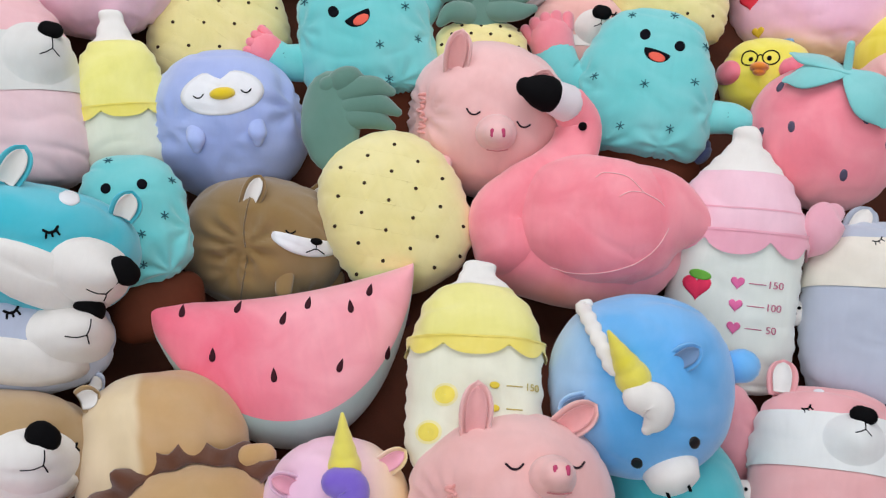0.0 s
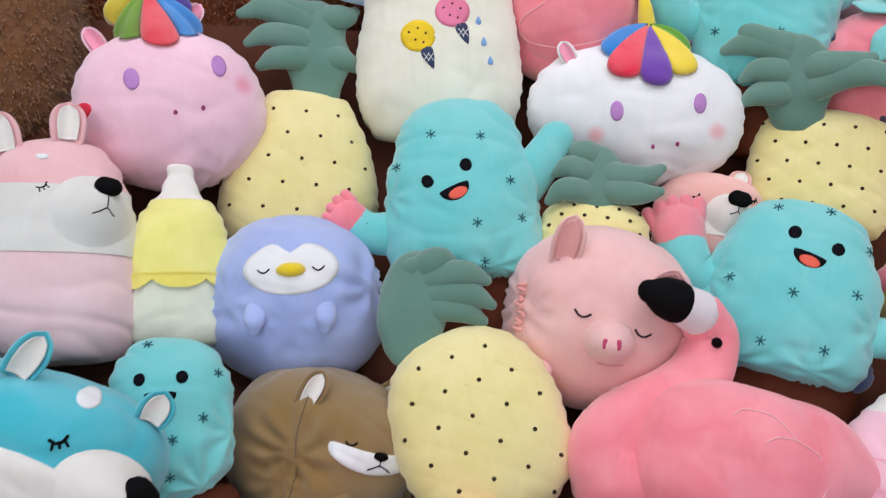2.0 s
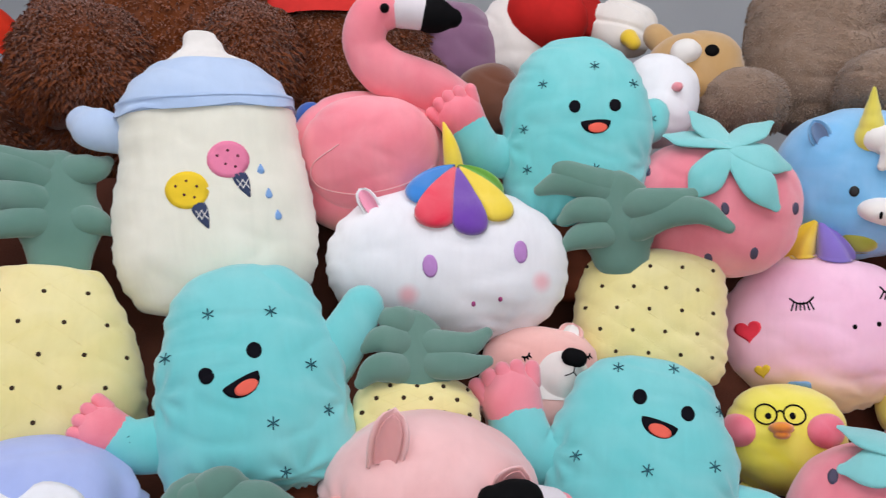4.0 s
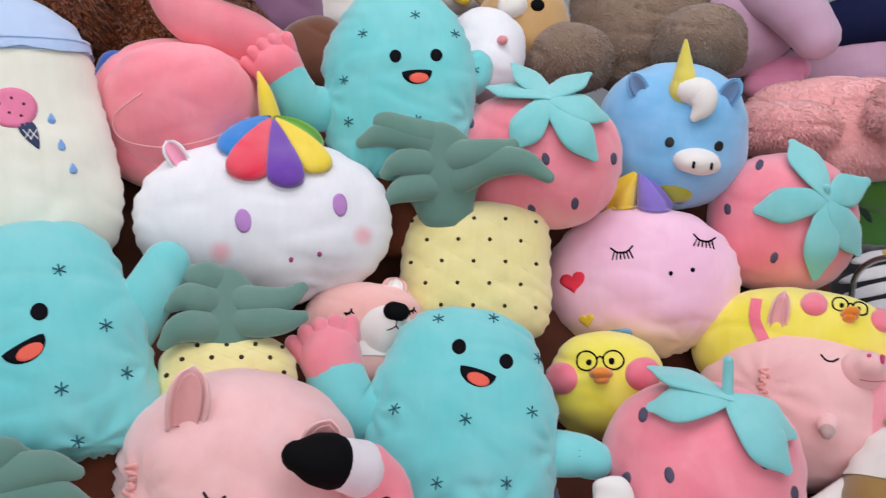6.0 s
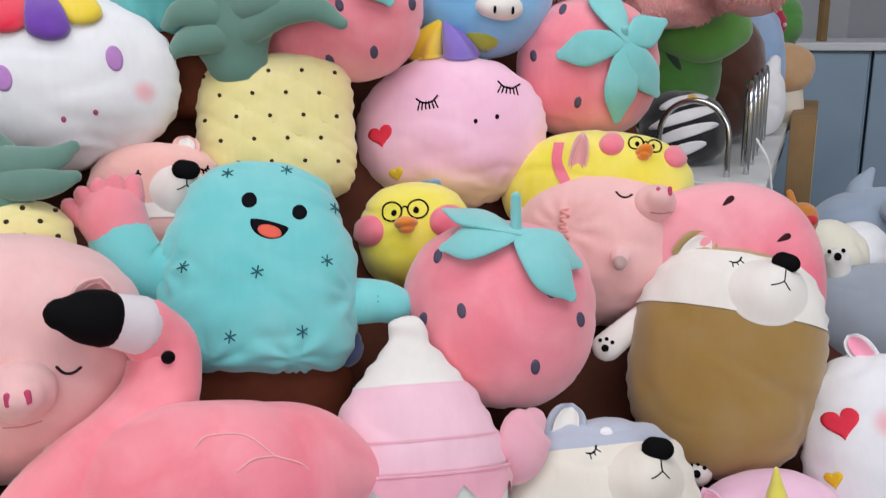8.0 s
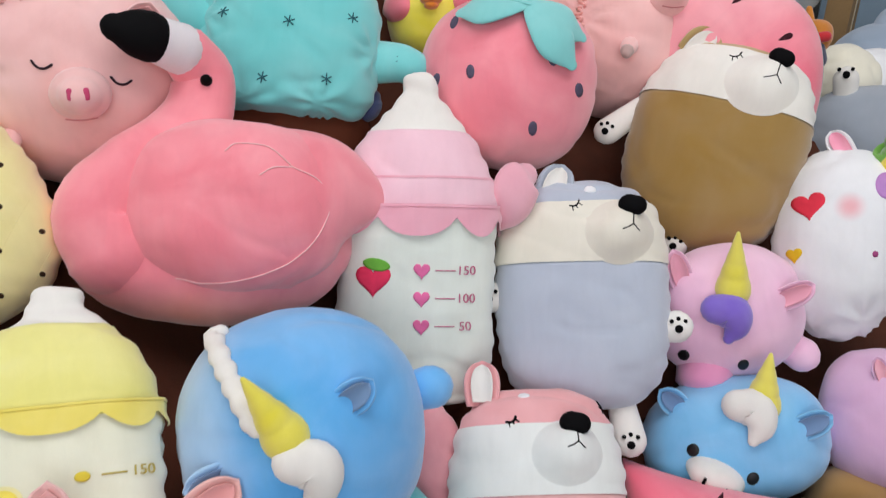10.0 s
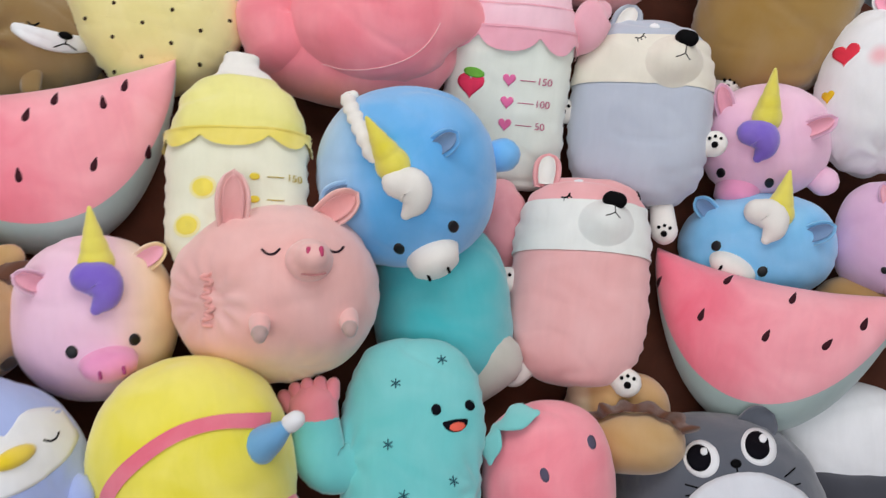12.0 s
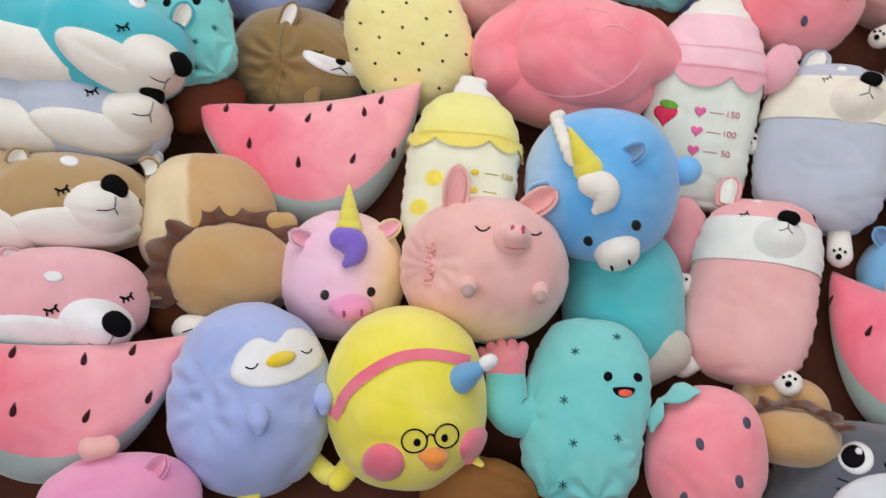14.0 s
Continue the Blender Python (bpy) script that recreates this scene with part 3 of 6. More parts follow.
def pig(loc, rot, w, h, label, snout, eyes, ears, feet, gather, turn=0.0, below="f3c0bd"):
    toy = thing("pig_plush", loc, rot, label, "plush toy", "pig plushes")
    a, b = w / 2, h / 2
    coat = plush("f4c3be", below, "Y", (-0.9 * b, -0.3 * b)) if below != "f3c0bd" else PINK
    body = Body(a, b, a * 0.85, oval(2.08), 0.005, [(gather[0], gather[1], 0.055, 12, 0.02), (0.1, -0.75, 0.05, 7, 0.006)])
    part("body", body.skin(n=110, rows=64), coat, toy)
    sx, sy = snout[0] * a, snout[1] * b
    p = body.at(sx, sy)
    nrm = (body.normal(p) + Vector((0, 0, 0.6))).normalized()
    r = 0.24 * min(a, b)
    sn = part("snout", tube([p - nrm * r * 0.5, p + nrm * r * 0.25, p + nrm * r * 0.7], [r * 1.02, r, r * 0.72], 0.9, 22, 10, (0, 1, 0)), coat, toy, "stuffed pink snout")
    front = p + nrm * r * 1.32
    for k in (-1, 1):
        o = front + Vector((k * r * 0.26, r * 0.1, 0))
        part("nostril", tube([o + Vector((0, r * 0.12, -0.001)), o - Vector((0, r * 0.12, 0.001))], [r * 0.1, r * 0.1], 0.7, 8, 4), felt("d05a80"), sn)
    part("smile", tube([p + nrm * r * 0.95 + Vector((x * r, -r * (0.8 - 0.25 * x * x), 0)) for x in (-0.5, 0, 0.5)], [0.0014] * 3, 1, 6, 8), felt("d08a8c"), sn)
    for x, y in eyes:
        closed_eye(toy, felt("3c2c34"), body, x * a, y * b, 0.075 * a, turn, 0, 0.0022)
    gx, gy = gather[0] * a, gather[1] * b
    ruffle = [(gx + 0.008 * (-1) ** i + 0.004 * math.sin(i), gy + (0.5 - i / 12) * 0.1) for i in range(13)]
    part("pocket_ruffle", stroke(body, ruffle, 0.0042, 0.002, 60), plush("f0b0aa"), toy, "gathered ruffle of a side pocket")
    for (bx, by), (tx, ty) in ears:
        base = body.at(bx * a, by * b) - Vector((0, 0, 0.006))
        tip = Vector((tx * a, ty * b, base.z + 0.03))
        r = (0.165 if len(ears) > 1 else 0.095) * a
        e = part("ear", ear(base, tip, r, 0.45), coat, toy)
        part("inner_ear", inner_ear(base, tip, r * 0.97), plush("eeb0ae"), e, "deeper pink inner ear")
    for x, y in feet:
        p = body.at(x * a, y * b)
        f = part("foot", tube([p - Vector((0, 0, 0.01)), p + Vector((0.0, -0.014, 0.025))], [0.021, 0.017], 1, 12, 6), coat, toy)
        q = p + Vector((0.0, -0.018, 0.034))
        part("hoof", tube([q, q + Vector((0, -0.006, 0.006))], [0.016, 0.012], 1, 10, 5), plush("c2a6a1"), f, "greyish pink hoof tip")
    return toy


BOTTLE = [(-1, 0.25), (-0.985, 0.62), (-0.93, 0.84), (-0.7, 0.98), (-0.3, 1.0), (0.0, 1.0), (0.2, 0.97), (0.4, 0.89), (0.55, 0.77), (0.66, 0.62), (0.74, 0.48), (0.81, 0.35), (0.87, 0.29), (0.94, 0.27), (0.985, 0.18), (1, 0.02)]


def bottle(loc, rot, w, h, label, cap, icing, glass, knots=None, rim=0.16, teat=0.66, depth=0.62, wave=(0.06, 9)):
    toy = thing("bottle_plush", loc, rot, label, "plush toy", "baby bottle plushes")
    a, b = w / 2, h / 2
    body = Body(a, b, a * depth, loft(knots or BOTTLE), 0.006, (), 2.5)
    part("bottle", body.skin(-1.0, rim + 0.06, n=60, rows=34), glass, toy, "pale plush bottle")
    part("cap", body.skin(rim - 0.02, teat + 0.01, 0.003, 60, 18), cap, toy)
    part("icing", body.skin(rim, rim + 0.06, 0.0075, 90, 8, wave, False), icing, toy, "scalloped dripping edge")
    part("rim", body.skin(rim + 0.045, rim + 0.06, 0.0095, 60, 3, None, False), icing, toy)
    part("teat", body.skin(teat, 1.0, 0.0, 40, 22), CREAM, toy, "cream stuffed teat")
    return toy, body, a, b


def marking(toy, body, x, y, text, size, material, turn=0.0):
    """Printed figures that lie on a toy."""
    cu = bpy.data.curves.new("printed_number", "FONT")
    cu.body, cu.size, cu.align_x, cu.align_y, cu.extrude = text, size, "CENTER", "CENTER", 0.0006
    tmp = bpy.data.objects.new("tmp", cu)
    scene.collection.objects.link(tmp)
    bpy.context.view_layer.update()
    me = bpy.data.meshes.new_from_object(tmp.evaluated_get(bpy.context.evaluated_depsgraph_get()))
    bpy.data.objects.remove(tmp)
    for v in me.vertices:
        v.co = body.at(x + v.co.x, y + v.co.y, 0.0025 + v.co.z)
    me.materials.append(material)
    ob = new("printed_number", me)
    ob.parent = toy


def flamingo(loc, rot, w, h, label, wing_at, wing_size, tail_to, stitches):
    toy = thing("flamingo_plush", loc, rot, label, "plush toy", "flamingo plushes")
    bw, bh = w / 2, h / 2
    coat = plush("fc9ba6", "fbb69e", "Y", (-1.0 * bh, -0.45 * bh))
    body = Body(bw, bh, bh * 0.62, oval(2.3), 0.006)
    part("body", body.skin(n=64, rows=40), coat, toy)
    wing = Body(bw * wing_size[0], bh * wing_size[1], bh * 0.6, oval(2.3), 0.005)
    wv, wf = wing.skin(n=60, rows=36)
    wo = Vector((bw * wing_at[0], bh * wing_at[1], bh * 0.3))
    wg = part("wing", ([v + wo for v in wv], wf), plush("fc9ca7"), toy, "rounded coral wing")
    if tail_to:
        t = Vector((tail_to[0] * bw, tail_to[1] * bh, wo.z * 0.7))
        s = wo + Vector((wing.w * 0.25, 0, 0.0))
        part("tail", tube([s, s.lerp(t, 0.5) + Vector((0, 0.02, 0)), t], [wing.h * 0.99, wing.h * 0.7, wing.h * 0.06], 0.68, 26, 20), coat, toy)
    for c in stitches:
        q = [(x * bw - wo.x, y * bh - wo.y) for x, y in c]
        line = [wing.at(*p, 0.001) + wo for p in spline(q, 10 * len(q))]
        part("stitching", tube(line, [0.0012] * len(line), 1, 6, len(line)), felt("fbc9cb"), wg, "white stitched wing outline")
    return toy, bw, bh, coat


def swan_neck(toy, bw, bh, pts, radii, coat, beak, eye_at, eye_r=0.011):
    pts, beak, eye_at = [scaled(bw, bh, group) for group in (pts, beak, [eye_at])]
    eye_at = eye_at[0]
    n = part("neck", tube(pts, radii, 0.8, 20, 34, (0, 0, 1), 0.03), coat, toy, "curved pink neck and head")
    p = [Vector(q) for q in beak]
    part("beak", tube([p[0], p[0].lerp(p[1], 0.9)], [radii[-1] * 0.98, radii[-1] * 0.84], 0.85, 20, 10), plush("e6dfe2"), n, "white beak base")
    part("beak_tip", tube([p[1], p[1].lerp(p[2], 0.45), p[1].lerp(p[2], 0.88)], [radii[-1] * 0.93, radii[-1] * 0.82, radii[-1] * 0.5], 0.85, 20, 12), felt("0e0d10"), n, "black beak tip")
    e = Vector(eye_at)
    part("eye", tube([e - Vector((0, 0, 0.004)), e + Vector((0, 0, 0.003))], [eye_r, eye_r * 0.8], 1.0, 12, 5, (0, 1, 0)), BLACK, n)


def unicorn_ball(loc, rot, w, h, label, coat, muzzle, mane, eyes, muzzle_at, horn_at, horn_tip, lock_at, ears, ear_tips, crest=None, leg=None, ms=1.0, nostril=BLACK):
    toy = thing("unicorn_plush", loc, rot, label, "plush toy", "round unicorn plushes")
    a, b = w / 2, h / 2
    body = Body(a, b, min(a, b) * 0.85, oval(2.25), 0.005)
    part("body", body.skin(n=60, rows=40), coat, toy)
    put, turn, r0 = face_of(a, b, eyes[0], eyes[1], 0.37)
    mx, my = muzzle_at[0] * a, muzzle_at[1] * b
    co, si = math.cos(radians(turn)), math.sin(radians(turn))
    mz = part("muzzle", patch(body, mx, my, 0.36 * r0, 0.2 * r0, turn, 0.0, 0.045 * ms), muzzle, toy, "pale stuffed muzzle")
    for k in (-1, 1):
        o = body.at(mx + k * 0.11 * r0 * co, my + k * 0.11 * r0 * si, 0.045 * ms)
        s = Vector((-si, co, 0)) * 0.07 * r0
        part("nostril", tube([o - s * 0.5, o + s * 0.5], [0.0032, 0.0032], 1, 8, 4), nostril, mz)
        part("eye", patch(body, *put(k * 0.37, 0.0), 0.07 * r0, 0.08 * r0, turn, 0.001, 0.002), stuff("bead_black", "100e12", 0.5, 0, 0, 0.05, 10, 100, 0.02), toy, "shiny black bead eye")
    hp = body.at(horn_at[0] * a, horn_at[1] * b, -0.006)
    ht = Vector((horn_tip[0] * a, horn_tip[1] * b, hp.z + 0.03))
    ridge = [hp.lerp(ht, i / 12) for i in range(13)]
    part("horn", tube(ridge, [(0.235 * r0 * (1 - i / 13.5)) * (1.0 if i % 3 else 0.955) for i in range(13)], 1, 18, 37), horn_yellow, toy, "yellow ridged cone horn")
    lx, ly = lock_at[0] * a, lock_at[1] * b
    curl = [(-0.08, 0.16), (0.1, 0.1), (0.12, -0.08), (0.02, -0.22)]
    part("forelock", tube([body.at(lx + u * r0, ly + v * r0, 0.012) for u, v in curl], [0.19 * r0, 0.23 * r0, 0.18 * r0, 0.07 * r0], 0.75, 16, 18), mane, toy, "stuffed curl of mane")
    for (ex, ey), (tx, ty) in zip(ears, ear_tips):
        base = body.at(ex * a, ey * b, -0.015)
        tip = Vector((tx * a, ty * b, base.z + 0.02))
        e = part("ear", ear(base, tip, 0.17 * r0), coat, toy)
        part("inner_ear", inner_ear(base, tip, 0.165 * r0), plush("7f9cc0") if muzzle == CREAM else plush("f3b3c4"), e)
    if crest:
        n, line, rad = 33, [], []
        for i in range(n):
            u = i / (n - 1)
            q = spline(crest, n)[i]
            line.append(body.at(q[0] * a, q[1] * b, 0.006))
            rad.append(0.0125 + 0.005 * abs(math.sin(u * math.pi * 6)))
        part("crest", tube(line, rad, 0.7, 10, n), CREAM, toy, "scalloped cream mane along the neck")
    if leg:
        part("leg", tube([(leg[0] * a * 0.8, leg[1] * b * 0.8, 0.0), (leg[0] * a, leg[1] * b, 0.02)], [0.032, 0.036], 0.8), coat, toy)
    return toy


horn_yellow = plush("f0e468")

def mane_cap(toy, body, top, cx, cy, rx, ry, gores):
    """A stuffed cap of coloured gores that run from the horn down over the brow."""
    for code, start, end in gores:
        front, back = [], []
        for j in range(13):
            s = j / 12
            row, low = [], []
            for i in range(13):
                u = i / 12
                t = radians(start + (end - start) * u)
                g = 0.82 + 0.38 * math.sin(math.pi * u) ** 0.7
                e = Vector((cx + rx * g * math.cos(t), cy + ry * g * math.sin(t), 0))
                xy = top.lerp(e, s)
                far = math.hypot(e.x / body.w, e.y / body.h)
                z = top.z * (1 - s) + s * (body.at(e.x, e.y).z if far < 0.93 else 0.12 * body.h)
                if math.hypot(xy.x / body.w, xy.y / body.h) < 0.96:
                    z = max(z, body.at(xy.x, xy.y).z + 0.008)
                puff = math.sin(math.pi * min(s * 0.92 + 0.08, 1.0)) ** 0.7
                out = Vector((0.25 * rx * math.cos(t), 0.2 * ry * math.sin(t), 0.34 * ry)) * puff * (0.6 + 0.42 * math.sin(math.pi * u) ** 0.6)
                p = Vector((xy.x, xy.y, z)) + out
                row.append(p)
                low.append(Vector((xy.x, xy.y, z - 0.02)) + out * 0.2)
            front.append(row + low[::-1])
        part("mane_lock", rings(front), plush(code), toy, "stuffed rainbow mane gore")


def unicorn_head(loc, rot, w, h, label, coat, eyes, nost, hair=(0, 1), locks=(), horn=None, sleep=False, heart=None, cheeks=(), ears=(), extra=(), gores=()):
    toy = thing("unicorn_cushion", loc, rot, label, "plush toy", "unicorn head cushions")
    a, b = w / 2, h / 2
    body = Body(a, b, b * 0.75, oval(2.15), 0.006, [(0.45, -0.8, 0.05, 7, 0.012), (-0.3, -0.95, 0.05, 7, 0.008)], 2.2)
    dyed = blush(coat, "f59bb4" if coat != WHITE else "f4b0b8", [(x * a, y * b) for x, y in cheeks], 0.17 * b) if cheeks else coat
    part("body", body.skin(n=64, rows=40), dyed, toy)
    for i, (x, y) in enumerate(eyes):
        if sleep:
            closed_eye(toy, BLACK, body, x * a, y * b, 0.13 * b, 6 if i == 0 else -6, 6, 0.0022)
        else:
            part("eye", patch(body, x * a, y * b, 0.085 * b, 0.13 * b, 8, 0.0012, 0.0005), felt("c898d2"), toy, "lilac oval embroidered eye")
    for x, y in nost:
        part("nostril", patch(body, x * a, y * b, 0.025 * b, 0.03 * b, 0, 0.001, 0.002, n=12, rows=2), felt("b05a8a") if not sleep else BLACK, toy)
    if heart:
        part("heart", patch(body, heart[0] * a, heart[1] * b, 0.16 * b, 0.15 * b, 10, 0.0014, 0.001, "heart"), felt("ec4a5e"), toy, "red embroidered heart")
    for kind, x, y, r, code in extra:
        part("embroidered_" + kind, patch(body, x * a, y * b, r * b, r * b, 10, 0.002, 0.002, kind), felt(code), toy)
    top = Vector((hair[0] * a, hair[1] * b, 0.3 * b))
    if gores:
        mane_cap(toy, body, Vector((hair[0] * a, hair[1] * b, 0.3 * b)), gores[0][0] * a, gores[0][1] * b, gores[0][2] * a, gores[0][3] * b, gores[1:])
    for code, x, y in locks:
        tip = body.at(x * a * 0.98, y * b * 0.98, 0.02) if abs(y) < 0.9 and abs(x) < 0.9 else Vector((x * a, y * b, 0.15 * b))
        mid = (top + tip) / 2 + Vector((0, 0.03 * b, 0.13 * b))
        part("mane_lock", tube([top, top.lerp(mid, 0.6) + Vector((0, 0.02 * b, 0.02 * b)), mid.lerp(tip, 0.5), tip], [0.08 * b, 0.22 * b, 0.26 * b, 0.14 * b], 0.7, 18, 18), plush(code), toy, "stuffed rainbow mane lock")
    if horn:
        tip = Vector((horn[0] * a, horn[1] * b, 0.1 * b))
        part("horn", tube([top - Vector((0, 0.06 * b, 0.03)), top.lerp(tip, 0.5), tip], [0.13 * b, 0.09 * b, 0.02 * b], 0.9, 14, 14), plush("f0d84e"), toy, "yellow cone horn")
    for x, y in ears:
        p = body.at(x * a * 0.95, y * b * 0.95, -0.01)
        q = p + Vector((math.copysign(0.05, x) * 0.7, 0.05, 0.0))
        e = part("ear", ear(p, q, 0.12 * b, 0.5), coat, toy)
        part("inner_ear", inner_ear(p, q, 0.12 * b), plush("f5a6bd"), e, "pink inner ear")
    return toy


def strawberry(loc, rot, w, h, label, crown=(0.2, 0.85), leaves=((-80, 1.0), (-30, 0.8), (40, 0.8), (110, 1.0)), stem=0.35, seeds=(), taper=0.1, leaf_code="8cd3d2", fade=True):
    toy = thing("strawberry_plush", loc, rot, label, "plush toy", "strawberry plushes")
    a, b = w / 2, h / 2
    coat = plush("fd9eaa", "fec2c2", "Y", (-1.0 * b, -0.35 * b)) if fade else plush("f99aa4")
    body = Body(a, b, min(a, b) * 0.86, oval(2.3, taper), 0.005, [(0.0, -0.95, 0.05, 6, 0.006)])
    part("body", body.skin(n=64, rows=40), coat, toy)
    for x, y in seeds:
        part("seed", patch(body, x * a, y * b, 0.0085, 0.014, random.uniform(-20, 20), 0.001, 0.0006, n=14, rows=2), felt("6a6478"), toy, "grey embroidered seed")
    c = body.at(crown[0] * a, crown[1] * b)
    lm, r = plush(leaf_code), min(a, b)
    for ang, reach in leaves:
        d = (math.sin(radians(ang)), math.cos(radians(ang)))
        pts = []
        for u in (0.0, 0.35, 0.75, 1.1):
            x, y = crown[0] * a + d[0] * r * reach * 0.56 * u, crown[1] * b + d[1] * r * reach * 0.56 * u
            if (x / (a * 0.97)) ** 2 + (y / (b * 0.97)) ** 2 < 1:
                p = body.at(x, y, 0.016)
            else:
                p = (pts[-1] if pts else c) + Vector((d[0] * r * 0.24, d[1] * r * 0.24, -0.02))
            pts.append(p)
        part("leaf", tube(pts, [r * 0.08, r * 0.19, r * 0.235, r * 0.07], 0.24, 20, 18, body.normal(pts[2])), lm, toy, "pale aqua stuffed leaf")
    if stem:
        q = c + Vector((0, stem * r, 0.02))
        part("stem", tube([c, q], [r * 0.06, r * 0.05], 1, 12, 6), lm, toy)
    return toy


def pillow_dog(loc, rot, w, h, label, coat, head, mask, muzzle, split, mask_to, face, nose, paws=(), ears=(), eyes=(), spot=None, depth=0.62, profile=None, mr=0.4, turn=0.0):
    toy = thing("dog_cushion", loc, rot, label, "plush toy", "lying dog cushions")
    a, b = w / 2, h / 2
    body = Body(a, b, a * depth, profile or oval(3.2), 0.006, (), 2.5)
    part("body", body.skin(-1.0, split, n=60, rows=30), coat, toy)
    part("mask", body.skin(split - 0.01, mask_to + 0.03, 0.002, 60, 14, None, False), mask, toy, "cream face and chest band")
    part("head", body.skin(mask_to, 1.0, 0.0005, 60, 22), head or coat, toy)
    fx, fy = face[0] * a, face[1] * b
    shape, mat, nu, nv = snout_of(body, fx, fy, mr * a, mr * a * 0.92, turn, 0.042, (nose[0] * a, nose[1] * b))
    nu, nv = nu * 0.7, nv * 0.82
    mz = part("muzzle", shape, mask, toy, "rounded pale muzzle")
    nz = mat(nu, nv, 0.004)
    part("nose", tube([nz + Vector((-0.008, 0.003, 0)), nz + Vector((0.008, 0.0, 0.002))], [0.02, 0.019], 0.75, 16, 8), felt("0c0b0e"), mz, "black plush nose")
    part("mouth", join([tube([mat(nu, nv - 0.2, 0.001), mat(nu, nv - 0.36, 0.001), mat(nu, nv - 0.52, 0.001)], [0.0013] * 3, 1, 6, 7), tube([mat(nu - 0.26, nv - 0.66, 0.001), mat(nu - 0.12, nv - 0.6, 0.001), mat(nu, nv - 0.52, 0.001), mat(nu + 0.1, nv - 0.62, 0.001), mat(nu + 0.17, nv - 0.68, 0.001)], [0.0013] * 5, 1, 6, 12)]), BLACK, mz)
    for x, y in eyes:
        closed_eye(toy, BLACK, body, x * a, y * b, 0.06 * a, 30, 3, 0.0023)
    if spot:
        part("brow_spot", patch(body, spot[0] * a, spot[1] * b, 0.07 * a, 0.04 * a, 0, 0.002, 0.002), WHITE, toy)
    for bx, by, tx, ty in ears:
        p, q = Vector((bx * a, by * b * 0.92, a * 0.25)), Vector((tx * a, ty * b, a * 0.3))
        e = part("ear", ear(p, q, 0.22 * a, 0.5), head or coat, toy)
        part("inner_ear", inner_ear(p, q, 0.2 * a), CREAM, e, "cream inner ear")
    for x, y, dx, dy in paws:
        q = Vector((x * a, y * b, a * 0.2))
        p = Vector((dx * a, dy * b, a * 0.1))
        pw = part("paw", tube([p, q], [0.027, 0.032], 0.75, 14, 8), CREAM, toy, "cream paw")
        pads = []
        for k, (u, v) in enumerate(((0, -0.006), (-0.013, 0.009), (0.0, 0.014), (0.013, 0.009))):
            o = q + Vector((u, v, 0.0235 - 0.002 * (k > 0)))
            pads.append(tube([o - Vector((0, 0, 0.002)), o + Vector((0, 0, 0.001))], [0.008 if k == 0 else 0.0042] * 2, 1, 10, 4, (0, 1, 0)))
        part("paw_pad", join(pads), BLACK, pw, "black embroidered pads")
    return toy


